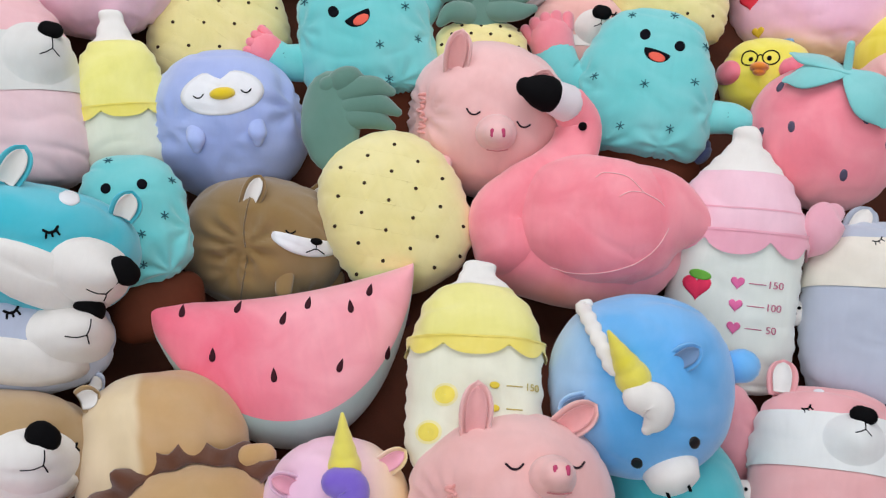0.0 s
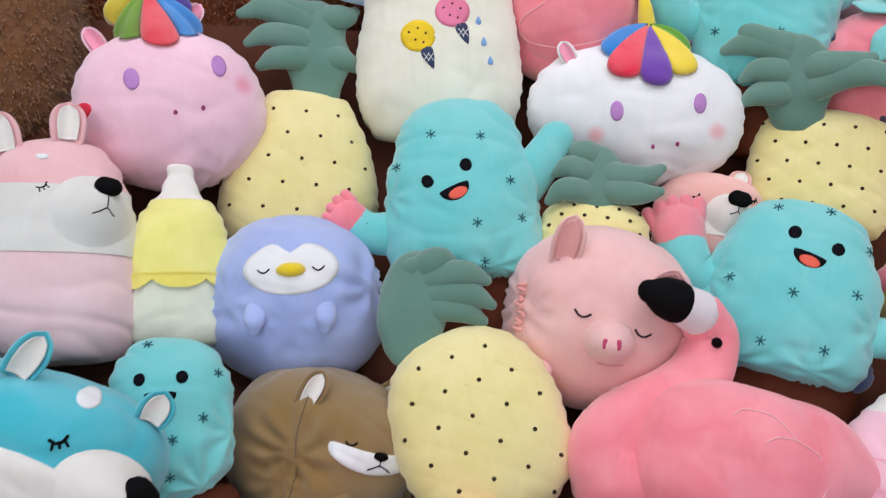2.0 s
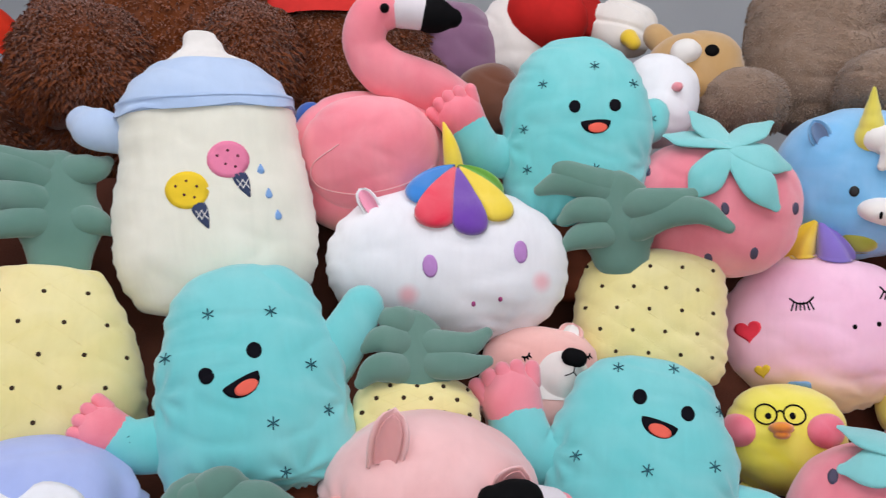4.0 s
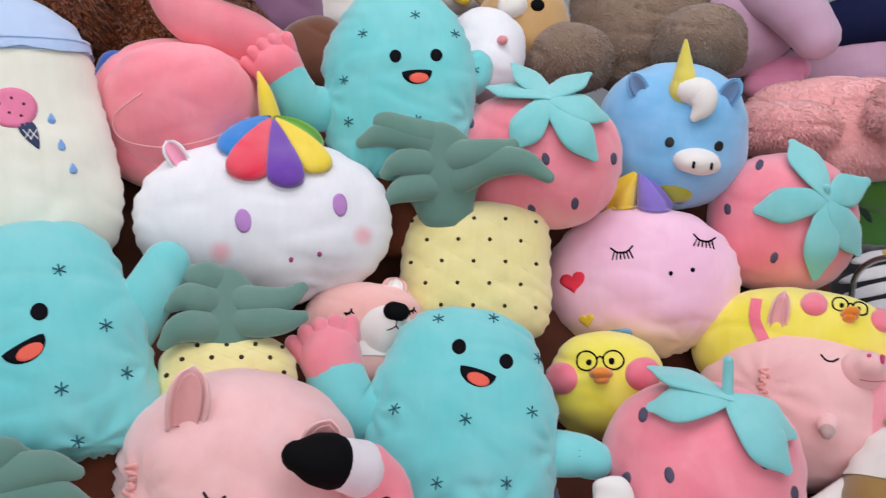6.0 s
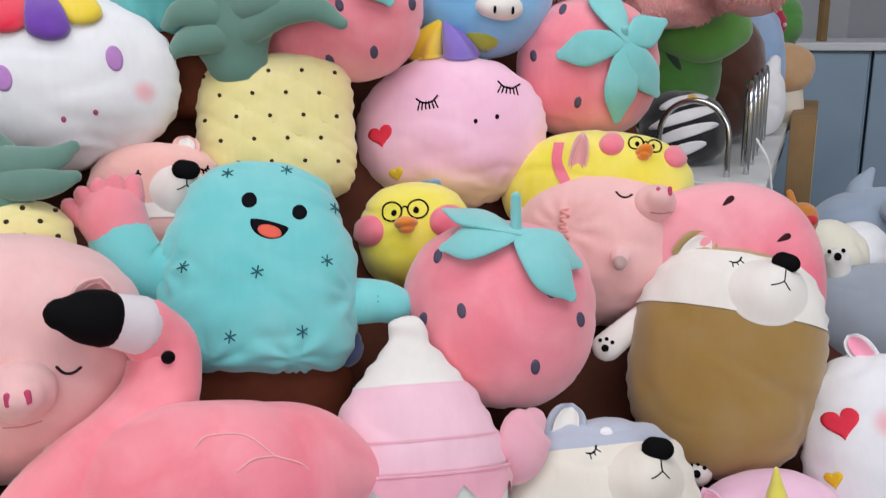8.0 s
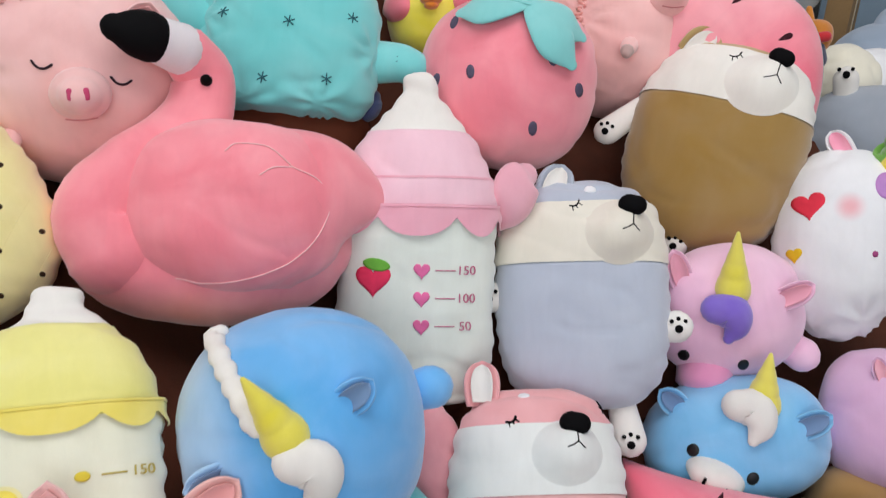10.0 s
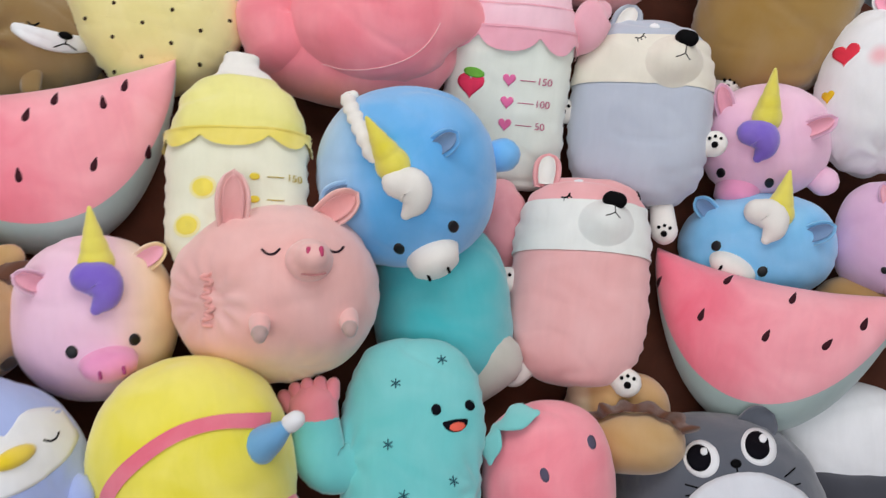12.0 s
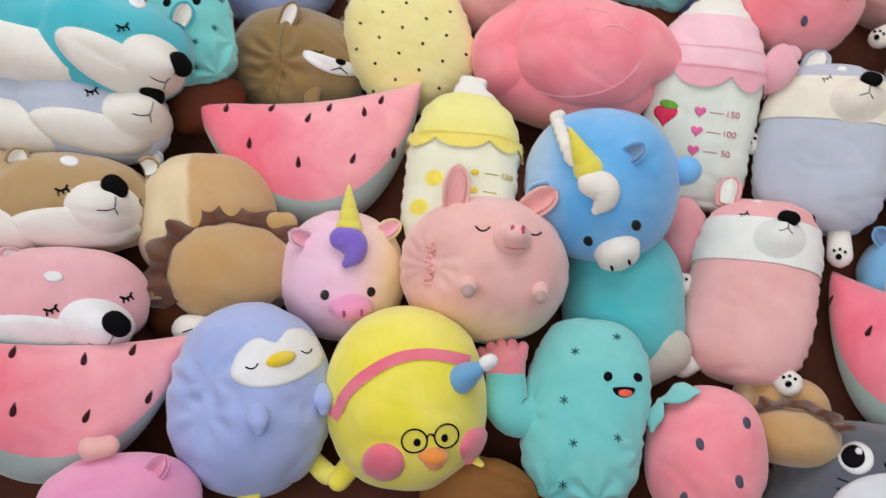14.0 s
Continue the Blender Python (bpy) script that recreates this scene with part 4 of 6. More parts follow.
def rolled_dog(loc, rot, w, h, label, coat, muzzle, nose, eyes, ears, spot, mask=CREAM, patch_at=(-0.1, -0.52), lean=-6):
    """A dog cushion seen by its sleeping head, its long body running off to the side."""
    toy = thing("dog_cushion", loc, rot, label, "plush toy", "stacked sleeping dog cushions")
    a, b = w / 2, h / 2
    body = Body(a, b, b * 0.95, oval(2.4), 0.006)
    part("head", body.skin(n=60, rows=36), coat, toy)
    tr = tube([(-a * 0.4, 0, -0.05), (-a * 1.5, b * 0.1, -0.07), (-a * 2.7, b * 0.15, -0.08)], [b * 0.9, b * 0.98, b * 0.8], 0.95, 28, 20, (0, 0, 1), 0.05)
    part("body", tr, coat, toy)
    mx, my = muzzle[0] * a, muzzle[1] * b
    part("cheek_patch", patch(body, patch_at[0] * a, patch_at[1] * b, 0.74 * a, 0.4 * b, lean, 0.003, 0.006), mask, toy, "cream cheek and chin")
    shape, mat, nu, nv = snout_of(body, mx, my, 0.44 * a, 0.52 * b, lean - 6, 0.055, (nose[0] * a, nose[1] * b))
    mz = part("muzzle", shape, mask, toy, "rounded cream muzzle")
    nz = mat(nu, nv, 0.004)
    part("nose", tube([nz - Vector((0.007, -0.005, 0)), nz + Vector((0.007, -0.005, 0))], [0.026, 0.025], 0.8, 18, 8), felt("0c0b0e"), mz, "black plush nose")
    part("mouth", join([tube([mat(nu, nv - 0.3, 0.001), mat(nu + 0.02, nv - 0.5, 0.001), mat(nu + 0.02, nv - 0.66, 0.001)], [0.0014] * 3, 1, 6, 7), tube([mat(nu - 0.32, nv - 0.78, 0.001), mat(nu - 0.12, nv - 0.75, 0.001), mat(nu + 0.02, nv - 0.66, 0.001), mat(nu + 0.1, nv - 0.76, 0.001), mat(nu + 0.15, nv - 0.84, 0.001)], [0.0014] * 5, 1, 6, 12)]), BLACK, mz)
    part("chest", tube([(-a * 0.5, -b * 0.44, b * 0.24), (-a * 1.4, -b * 0.42, b * 0.08), (-a * 2.6, -b * 0.36, -0.02)], [b * 0.52, b * 0.56, b * 0.5], 0.95, 26, 18, (0, 0, 1), 0.05), mask, toy, "cream underside")
    for x, y in eyes:
        closed_eye(toy, BLACK, body, x * a, y * b, 0.065 * a, 24, 3, 0.0027)
    part("brow_spot", patch(body, spot[0] * a, spot[1] * b, 0.1 * a, 0.1 * b, 0, 0.002, 0.002), WHITE, toy, "white brow spot")
    for bx, by, tx, ty in ears:
        p, q = Vector((bx * a, by * b, b * 0.3)), Vector((tx * a, ty * b, b * 0.42))
        e = part("ear", ear(p, q, 0.24 * b, 0.5), coat, toy)
        part("inner_ear", inner_ear(p, q, 0.24 * b), CREAM, e, "cream inner ear")
    return toy


def duck(loc, rot, w, h, label, eyes, band=None, hat=None, cheeks=(0.6, -0.16), feet=((-0.55, -1.0), (0.4, -1.0))):
    toy = thing("duck_plush", loc, rot, label, "plush toy", "duck plushes")
    a, b = w / 2, h / 2
    body = Body(a, b, min(a, b) * 0.85, oval(2.3), 0.006)
    part("body", body.skin(n=64, rows=40), YELLOW, toy)
    put, turn, r = face_of(a, b, eyes[0], eyes[1], 0.17)
    for k in (-1, 1):
        rim = [put(k * 0.2 + 0.155 * math.cos(t), 0.02 + 0.145 * math.sin(t)) for t in np.linspace(0, 2 * math.pi, 17)]
        part("glasses_rim", stroke(body, rim, 0.0019, 0.001, 26), INK, toy, "round stitched spectacles")
        part("eye", patch(body, *put(k * 0.17, 0.0), 0.045 * r, 0.05 * r, 0, 0.001, 0.003, n=14), INK, toy)
        if cheeks:
            part("cheek", patch(body, *put(k * cheeks[0], cheeks[1]), 0.27 * r, 0.25 * r, turn, 0.002, 0.014), plush("f5899a"), toy, "round stuffed pink cheek")
    part("glasses_bridge", stroke(body, [put(-0.05, 0.04), put(0, 0.08), put(0.05, 0.04)], 0.0019, 0.001, 6), INK, toy)
    part("beak", join([patch(body, *put(0, -0.18), 0.18 * r, 0.09 * r, turn, 0.002, 0.03), patch(body, *put(0, -0.27), 0.12 * r, 0.07 * r, turn, 0.002, 0.02)]), plush("f29a3c"), toy, "orange beak")
    if band:
        pts = [(x * a, y * b) for x, y in band]
        strip = []
        cl = spline(pts, 30)
        for i, q in enumerate(cl):
            d = cl[min(i + 1, 29)] - cl[max(i - 1, 0)]
            nrm = np.array([-d[1], d[0]]) / (np.hypot(*d) + 1e-9) * 0.012
            strip.append([body.at(*(q + nrm * k), 0.0035) for k in (-1, -0.4, 0.4, 1)])
        part("ribbon", rings(strip, False, False), plush("f58a9c"), toy, "pink ribbon band")
    if hat:
        p = body.at(hat[0] * a, hat[1] * b)
        q = Vector((hat[2] * a, hat[3] * b, p.z + 0.02))
        hp = part("party_hat", tube([p - Vector((0, 0, 0.01)), p.lerp(q, 0.5), q], [0.034, 0.024, 0.008], 1, 18, 10), plush("7fb2d8"), toy, "small blue cone hat")
        part("pompom", tube([q, q + (q - p).normalized() * 0.012], [0.017, 0.016], 1, 14, 6), WHITE, hp, "white pompom")
    for x, y in feet:
        part("foot", tube([(x * a * 0.85, y * b * 0.85, 0.0), (x * a, y * b, 0.02)], [0.026, 0.024], 0.6), YELLOW, toy)
    return toy


def melon(loc, rot, w, h, label, seeds, edge=0.8, depth=0.5):
    toy = thing("watermelon_cushion", loc, rot, label, "plush toy", "watermelon slice cushions")
    body = Slice(w / 2, h / 2, h * depth * 0.62, None, 0.005)
    part("flesh", body.sheet(0.0, edge, 1), plush("fdb2bb", "fb8599", "X", (-0.2, 0.15)), toy, "pink plush melon flesh")
    part("rind", join([body.sheet(edge, 1.0, 1, 48, 8), body.sheet(0.0, 1.0, -1)]), plush("b4c6c2"), toy, "pale grey-green rind")
    a, b = w / 2, h / 2
    for x, y in seeds:
        part("seed", patch(body, x * a, y * b, 0.0095, 0.0155, random.uniform(-28, -4), 0.001, 0.0006, "drop", 16, 2), felt("4c2730"), toy, "dark brown drop-shaped seed")
    return toy


def lion(loc, rot, w, h, label, turn=0.0, head_at=(0.1, -0.35), muzzle_at=(-0.35, -1.1), ears=((-0.8, -0.55), (0.75, 0.25)), eye_at=(0.6, -0.72), face=True):
    toy = thing("lion_plush", loc, rot, label, "plush toy", "lion plushes")
    a, b = w / 2, h / 2
    tan, mane = plush("cba878"), plush("6e4630")
    body = Body(a * 0.85, b * 0.85, a * 0.6, oval(2.4), 0.006)
    v, f = body.skin(n=48, rows=30)
    part("body", ([q + Vector((-0.18 * a, 0.28 * b, -0.05)) for q in v], f), plush("d2ad7c", "ead6b2", "X", (-0.075, -0.055)), toy, "tan and cream body")
    head = Body(a * 0.78, b * 0.62, a * 0.62, oval(2.3), 0.005)
    o = Vector((head_at[0] * a, head_at[1] * b, 0.03))
    v, f = head.skin(n=48, rows=30)
    hd = part("head", ([q + o for q in v], f), tan, toy, "tan lion head")
    rows = []
    for i in range(61):
        t = math.pi * (0.0 + 1.0 * i / 60) + radians(turn)
        row = []
        for u in (0.93, 1.02, 1.12, 1.24):
            wave = 1 + (u - 0.82) * 0.17 * math.sin(i * 0.8 + 1.2 * math.sin(i * 0.21))
            row.append(Vector((math.cos(t) * a * 0.8 * u * wave, math.sin(t) * b * 0.64 * u * wave, 0.05 - 0.02 * (u - 1) * 3 + 0.018 * math.sin(i * 0.62) * (u - 0.8) * 3)) + o)
        row += [q - Vector((0, 0, 0.012)) for q in reversed(row)]
        rows.append(row)
    part("mane", rings(rows), mane, toy, "wavy dark brown mane")
    if not face:
        return toy
    p = Vector((muzzle_at[0] * a, muzzle_at[1] * b * 0.93, 0.09))
    mz = part("muzzle", tube([p - Vector((0.012, 0, 0)), p + Vector((0.02, 0.0, 0.01))], [0.036, 0.036], 0.8, 16, 8), CREAM, hd, "cream muzzle")
    part("mouth", tube([p + Vector((-0.02, -0.004, 0.03)), p + Vector((0.005, 0.004, 0.036)), p + Vector((0.025, -0.006, 0.036))], [0.0015] * 3, 1, 6, 8), BLACK, mz)
    q = head.at(eye_at[0] * a - o.x, eye_at[1] * b - o.y) + o
    part("nose", tube([q, q + Vector((0.01, 0.003, 0.004))], [0.013, 0.012], 1, 12, 5), plush("3a2620"), hd)
    part("eye", tube([q + Vector((0.012, 0.04, 0.0)), q + Vector((0.014, 0.041, 0.003))], [0.007, 0.006], 1, 10, 5), BLACK, hd)
    for x, y in ears:
        q = Vector((x * a, y * b, 0.06)) + o * 0
        part("ear", tube([q + Vector((0.03 if x < 0 else -0.03, 0, 0)), q], [0.026, 0.026], 0.6, 14, 8), tan, hd)
    return toy


def cat(loc, rot, w, h, label, eyes, nose, belly, ears):
    toy = thing("cat_plush", loc, rot, label, "plush toy")
    a, b = w / 2, h / 2
    coat = plush("666a74")
    body = Body(a, b, a * 0.75, oval(2.4, -0.12), 0.007, [(-0.8, 0.1, 0.08, 9, 0.014)])
    part("body", body.skin(n=64, rows=40), coat, toy)
    part("belly", patch(body, belly[0] * a, belly[1] * b, 0.6 * a, 0.55 * b, 0, 0.003, 0.004, n=40, rows=10), plush("e4e6ec"), toy, "white belly")
    for x, y in eyes:
        e = part("eye", patch(body, x * a, y * b, 0.15 * a, 0.16 * a, 8, 0.002, 0.002), WHITE, toy, "large white round eye")
        part("pupil", patch(body, x * a - 0.005, y * b, 0.1 * a, 0.115 * a, 0, 0.0055, 0.002), INK, e, "black pupil")
        part("glint", patch(body, x * a + 0.006, y * b + 0.012, 0.03 * a, 0.035 * b, 0, 0.0095, 0.001, n=12, rows=2), WHITE, e)
    part("nose", patch(body, nose[0] * a, nose[1] * b, 0.045 * a, 0.035 * a, 0, 0.002, 0.004), BLACK, toy)
    part("mouth", join([stroke(body, [(nose[0] * a, nose[1] * b), ((nose[0] + 0.03) * a, (nose[1] - 0.3) * b)], 0.0015, 0.001, 6), stroke(body, [((nose[0] - 0.06) * a, (nose[1] - 0.35) * b), ((nose[0] + 0.03) * a, (nose[1] - 0.3) * b), ((nose[0] + 0.12) * a, (nose[1] - 0.34) * b)], 0.0015, 0.001, 6)]), BLACK, toy)
    for x0, y0, x1, y1 in ((-0.42, -0.2, -0.26, -0.24), (-0.42, -0.3, -0.26, -0.28), (0.4, -0.1, 0.5, -0.02), (0.4, -0.2, 0.52, -0.16)):
        part("whisker", stroke(body, [((nose[0] + x0) * a, (nose[1] + y0) * b), ((nose[0] + x1) * a, (nose[1] + y1) * b)], 0.0015, 0.001, 4), BLACK, toy)
    for x, y in ((-0.15, 0.15), (0.15, 0.2), (-0.28, -0.05), (0.02, -0.02), (0.3, -0.02), (-0.1, -0.2), (0.2, -0.2)):
        part("belly_mark", stroke(body, [((belly[0] + x - 0.06) * a, (belly[1] + y - 0.04) * b), ((belly[0] + x) * a, (belly[1] + y + 0.03) * b), ((belly[0] + x + 0.06) * a, (belly[1] + y - 0.04) * b)], 0.0022, 0.0085, 8), plush("8d93a2"), toy)
    for x, y, tx, ty in ears:
        part("ear", ear((x * a, y * b, a * 0.2), (tx * a, ty * b, a * 0.22), 0.17 * a, 0.55), coat, toy)
    return toy


def blob(name, loc, rot, w, h, label, material, depth=0.8, p=2.3, amp=0.008, extras=()):
    """A round stuffed toy of which only a part shows, with its limbs."""
    toy = thing(name, loc, rot, label, "plush toy")
    a, b = w / 2, h / 2
    body = Body(a, b, min(a, b) * depth, oval(p), amp)
    part("body", body.skin(n=52, rows=34), material, toy)
    for nm, pts, radii, mat, lab in extras:
        part(nm, tube([(x * a, y * b, z) for x, y, z in pts], radii, 0.85, 20, 18, (0, 0, 1), 0.05), mat, toy, lab)
    return toy, body, a, b


def teddy(loc, rot, w, h, label, coat, lock, limbs=(), seed=1, count=16000, length=0.017):
    """A big long-haired bear: body and limbs, each with a shaggy coat."""
    toy = thing("teddy_bear", loc, rot, label, "teddy bear", "big teddy bears")
    a, b = w / 2, h / 2
    body = Body(a, b, min(a, b) * 0.75, oval(2.5), 0.012)
    t = part("body", body.skin(n=56, rows=36), coat, toy)
    tagged(part("coat", tuft_coat(body, count, length, seed), lock, t), "", "", "", "stuff")
    for k, (x, y, z, rw, rh, rd) in enumerate(limbs):
        limb = Body(rw * a, rh * b, rd, oval(2.4), 0.01)
        off = Vector((x * a, y * b, z))
        v, f = limb.skin(n=44, rows=28)
        lm = part("leg" if y < 0 else "arm", ([q + off for q in v], f), coat, toy)
        v, f = tuft_coat(limb, int(count * 0.5), length, seed + 10 + k)
        tagged(part("coat", ([q + off for q in v], f), lock, lm), "", "", "", "stuff")
    return toy, body, a, b


# ---------------------------------------------------------------- the heap, from the foot upwards


def pt(a, b, f):
    return f[0] * a, f[1] * b


penguin((-0.302, 1.074, 0.345), (53.9, 5.6, 19.6), 0.371, 0.432, "lavender-blue round penguin plush with a white face", ((0.012, 0.296), (0.650, 0.447)), ((0.061, -0.162), (0.811, 0.001)), ((-0.033, -0.949), (0.872, -0.786)),
        [(-0.495, 0.204, 0.075, 7, 0.022), (-0.553, -0.142, 0.06, 7, 0.015), (0.637, 0.007, 0.04, 6, 0.008)])
duck((0.039, 1.139, 0.338), (53.3, 1.0, 10.4), 0.365, 0.411, "yellow duck plush with pink ribbon and party hat", ((0.129, -0.454), (0.445, -0.415)), ((-0.860, -0.212), (-0.614, 0.108), (-0.184, 0.363), (0.244, 0.438), (0.760, 0.369)), (0.646, 0.176, 0.938, 0.336),
     (0.62, -0.2), ((-0.814, -0.882), (0.849, -0.779)))
cactus((0.447, 1.224, 0.276), (39.9, -0.4, -5.3), 0.295, 0.455, "slim teal cactus plush raising a pink flower", ((0.300, 0.299), (0.741, 0.352)),
       [([(-0.641, -0.149, 0.02), (-1.142, -0.138, 0.05), (-1.31, 0.27, 0.06)], [0.045, 0.052, 0.045], True, 0)],
       [(-0.239, 0.523), (0.373, 0.747), (-0.317, 0.004), (-0.097, -0.405), (0.549, -0.282), (-0.193, -0.805)])
strawberry((0.723, 1.186, 0.211), (47.3, -6.5, -9.5), 0.271, 0.327, "coral strawberry plush lying on its side", (-0.72, 0.66), ((-140, 0.8), (78, 0.95), (185, 0.8)), 0, [(0.633, 0.466), (-0.067, 0.102), (0.560, -0.315), (-0.277, -0.615), (0.351, -0.664)], 0.0)
cat((1.111, 1.201, 0.061), (46.5, -11.7, -18.4), 0.485, 0.447, "grey plush cat with big round eyes and white belly", ((-0.085, 0.538), (0.397, 0.654)), (0.196, 0.498), (0.296, -0.126), ((-0.338, 0.666, -0.510, 0.883), (0.355, 0.825, 0.566, 0.964)))
melon((1.264, 1.441, 0.322), (53.8, -5.3, -34.4), 0.556, 0.377, "pink watermelon slice cushion with grey-green rind", ((-0.887, 0.540), (-0.456, 0.239), (0.059, 0.170), (0.496, 0.229), (0.714, 0.551), (-0.333, 0.744), (0.181, 0.681)))
melon((-0.708, 0.959, 0.361), (55.3, 13.0, 28.9), 0.567, 0.323, "pink watermelon slice cushion under a stack of dogs", ((-0.264, -0.009), (0.227, -0.118), (0.670, 0.107), (0.193, 0.634), (0.546, 0.757), (-0.295, 0.738)))
toy, body, a, b = blob("pig_plush", (-0.499, 0.817, 0.249), (49.0, 9.1, 26.9), 0.326, 0.204, "pink round plush with a fabric rose", plush("f3a9cd"), 0.85, 2.2, 0.005)
e = part("ear", ear((0.06, 0.05, 0.06), (0.085, 0.085, 0.085), 0.024), plush("f3a9cd"), toy)
part("inner_ear", inner_ear((0.06, 0.05, 0.06), (0.085, 0.085, 0.085), 0.022), plush("f0a0c0"), e)
part("fabric_rose", tube(scaled(0.18, 0.11, [(-0.335, 1.016, 0.05), (-0.135, 1.023, 0.06)]), [0.022, 0.022], 0.8, 14, 8, (0, 0, 1), 0.4), plush("f4b9b4"), toy, "small pink fabric rose")
unicorn_ball((-0.169, 1.415, 0.485), (58.7, 7.6, 13.7), 0.310, 0.326, "pink round unicorn plush with purple forelock", plush("f7d0e4", "f6e0a8", "X", (0.16, 0.02)), plush("f3a7cd"), plush("8f76d2"), ((-0.281, -0.329), (0.423, -0.238)), (0.121, -0.476), (0.021, 0.665), (-0.045, 1.283), (-0.021, 0.332),
             ((-0.622, 0.448), (0.553, 0.685)), ((-0.906, 0.555), (0.825, 0.846)), nostril=felt("b5588e"))
pig((0.183, 1.426, 0.525), (59.0, 2.2, 4.7), 0.419, 0.363, "pale pink round pig plush with side pocket", (0.278, 0.368), ((-0.048, 0.464), (0.525, 0.465)), (((-0.376, 0.816), (-0.347, 1.326)), ((0.486, 0.846), (0.778, 1.077))),
    ((-0.164, -0.227), (0.618, -0.234)), (-0.630, -0.001), below="f6e3b0")
unicorn_ball((0.456, 1.617, 0.686), (65.9, -2.2, -2.4), 0.388, 0.388, "sky-blue round unicorn plush lying head down", plush("76bcf0", "b0d3f2", "X", (-0.13, -0.05)), CREAM, CREAM, ((-0.114, -0.713), (0.451, -0.485)), (0.243, -0.806), (-0.153, 0.164), (-0.397, 0.637), (-0.049, -0.139),
             ((0.306, 0.334), (-0.624, -0.104)), ((0.516, 0.479), (-0.903, -0.151)), ((-0.607, 0.871), (-0.486, 0.587), (-0.337, 0.244)), (1.075, 0.229))
blob("dinosaur_plush", (0.537, 1.536, 0.397), (51.1, -9.3, -3.6), 0.313, 0.406, "turquoise plush toy lying under a blue unicorn", plush("5fc6cc"), 0.8, 2.4, 0.006, [("belly", [(0.66, -0.62, 0.03), (0.3, -0.84, 0.03)], [0.062, 0.05], plush("c6c2b8"), "grey-beige belly patch")])
pillow_dog((0.857, 1.569, 0.442), (45.0, -6.3, -18.5), 0.317, 0.490, "pink and white sleeping fox cushion", plush("eeb9b8"), plush("f0b2b4"), plush("e9eae6"), CREAM, 0.2, 0.66, (0.336, 0.467), (0.444, 0.682),
           ((-1.063, -0.068, -0.85, -0.02), (-0.828, -0.931, -0.6, -0.8), (0.748, -0.937, 0.6, -0.85)), ((-0.568, 0.972, -0.548, 1.189),), ((-0.239, 0.714), (0.821, 0.822)), (-0.091, 0.920))
pillow_dog((1.056, 1.890, 0.714), (57.6, -6.3, -22.5), 0.348, 0.465, "grey and cream sleeping husky cushion", plush("c3c9d6"), plush("bcc3d0"), plush("ece6d8"), CREAM, 0.26, 0.74, (0.419, 0.493), (0.542, 0.703),
           ((-1.054, -0.011, -0.85, -0.02), (1.047, -0.283, 0.85, -0.3), (0.486, -1.227, 0.4, -0.9)), ((-0.346, 0.906, -0.165, 1.122),), ((-0.056, 0.739),), (0.119, 0.880))
unicorn_ball((1.339, 1.696, 0.446), (63.0, -13.3, -21.4), 0.377, 0.268, "small sky-blue round unicorn plush", BLUE, CREAM, CREAM, ((-0.492, 0.063), (0.054, -0.414)), (-0.310, -0.339), (0.271, 0.611), (0.406, 1.321), (0.081, 0.410), ((0.637, 0.191), (-0.565, 0.709)), ((0.930, 0.348), (-0.727, 0.953)))
unicorn_ball((1.375, 1.847, 0.663), (69.4, -13.6, -22.0), 0.314, 0.285, "small pink round unicorn plush with purple forelock", plush("f7cbe2"), plush("f4a9cd"), plush("8f76d2"), ((-0.670, -0.478), (0.041, -0.689)), (-0.426, -0.831), (0.024, 0.413), (0.152, 1.190), (-0.139, 0.009),
             ((-0.588, 0.588), (0.629, 0.149)), ((-0.621, 1.066), (1.019, 0.324)), leg=(0.865, -0.756), nostril=felt("b5588e"))
unicorn_ball((1.628, 1.620, 0.501), (62.4, -15.2, -35.6), 0.246, 0.292, "lilac round unicorn plush beside the watermelon", plush("e8c0de"), plush("f0a9d0"), plush("8f76d2"), ((0.028, -0.495), (0.648, -0.426)), (0.328, -0.802), (0.416, 0.349), (0.529, 0.812), (0.553, -0.081), ((0.047, 0.567),), ((-0.078, 0.911),), nostril=felt("b5588e"))
blob("panda_plush", (1.436, 1.306, 0.156), (52.4, -15.3, -25.1), 0.346, 0.280, "white and dark grey panda plush", WHITE, 0.8, 2.3, 0.006, [("arm", [(-0.5, -0.6, 0.05), (0.0, -0.8, 0.08), (0.6, -0.7, 0.05)], [0.05, 0.055, 0.05], plush("4b4c55"), "dark grey arm")])
blob("bear_plush", (1.562, 1.553, 0.336), (58.5, -15.5, -29.3), 0.221, 0.180, "tan plush squeezed beside the watermelon", plush("c19a66"))
blob("dark_plush", (0.68, 2.26, 1.025), (70.2, 1.9, -12.2), 0.087, 0.076, "slate-blue plush wedged behind a bottle", plush("4a5a86"))
lion((0.928, 1.318, 0.228), (48.3, -8.9, -17.0), 0.279, 0.217, "tan lion plush squeezed under other toys", 20, face=False)
lion((-0.481, 1.426, 0.550), (64.3, 6.4, 21.3), 0.416, 0.409, "tan lion plush with dark brown mane", 36)
blob("bear_plush", (-0.547, 1.33, 0.40), (59.0, 7.8, 24.3), 0.216, 0.189, "brown short-pile plush under the heap", felt("5c3522"))
blob("bear_plush", (0.223, 1.037, 0.138), (41.8, 1.8, 4.1), 0.275, 0.207, "tan plush belly at the foot of the heap", felt("94693f"))
blob("pink_plush", (0.693, 1.722, 0.496), (62.6, -5.3, -7.6), 0.128, 0.242, "pink plush toy squeezed between bottle and fox", plush("e5a2a8"))
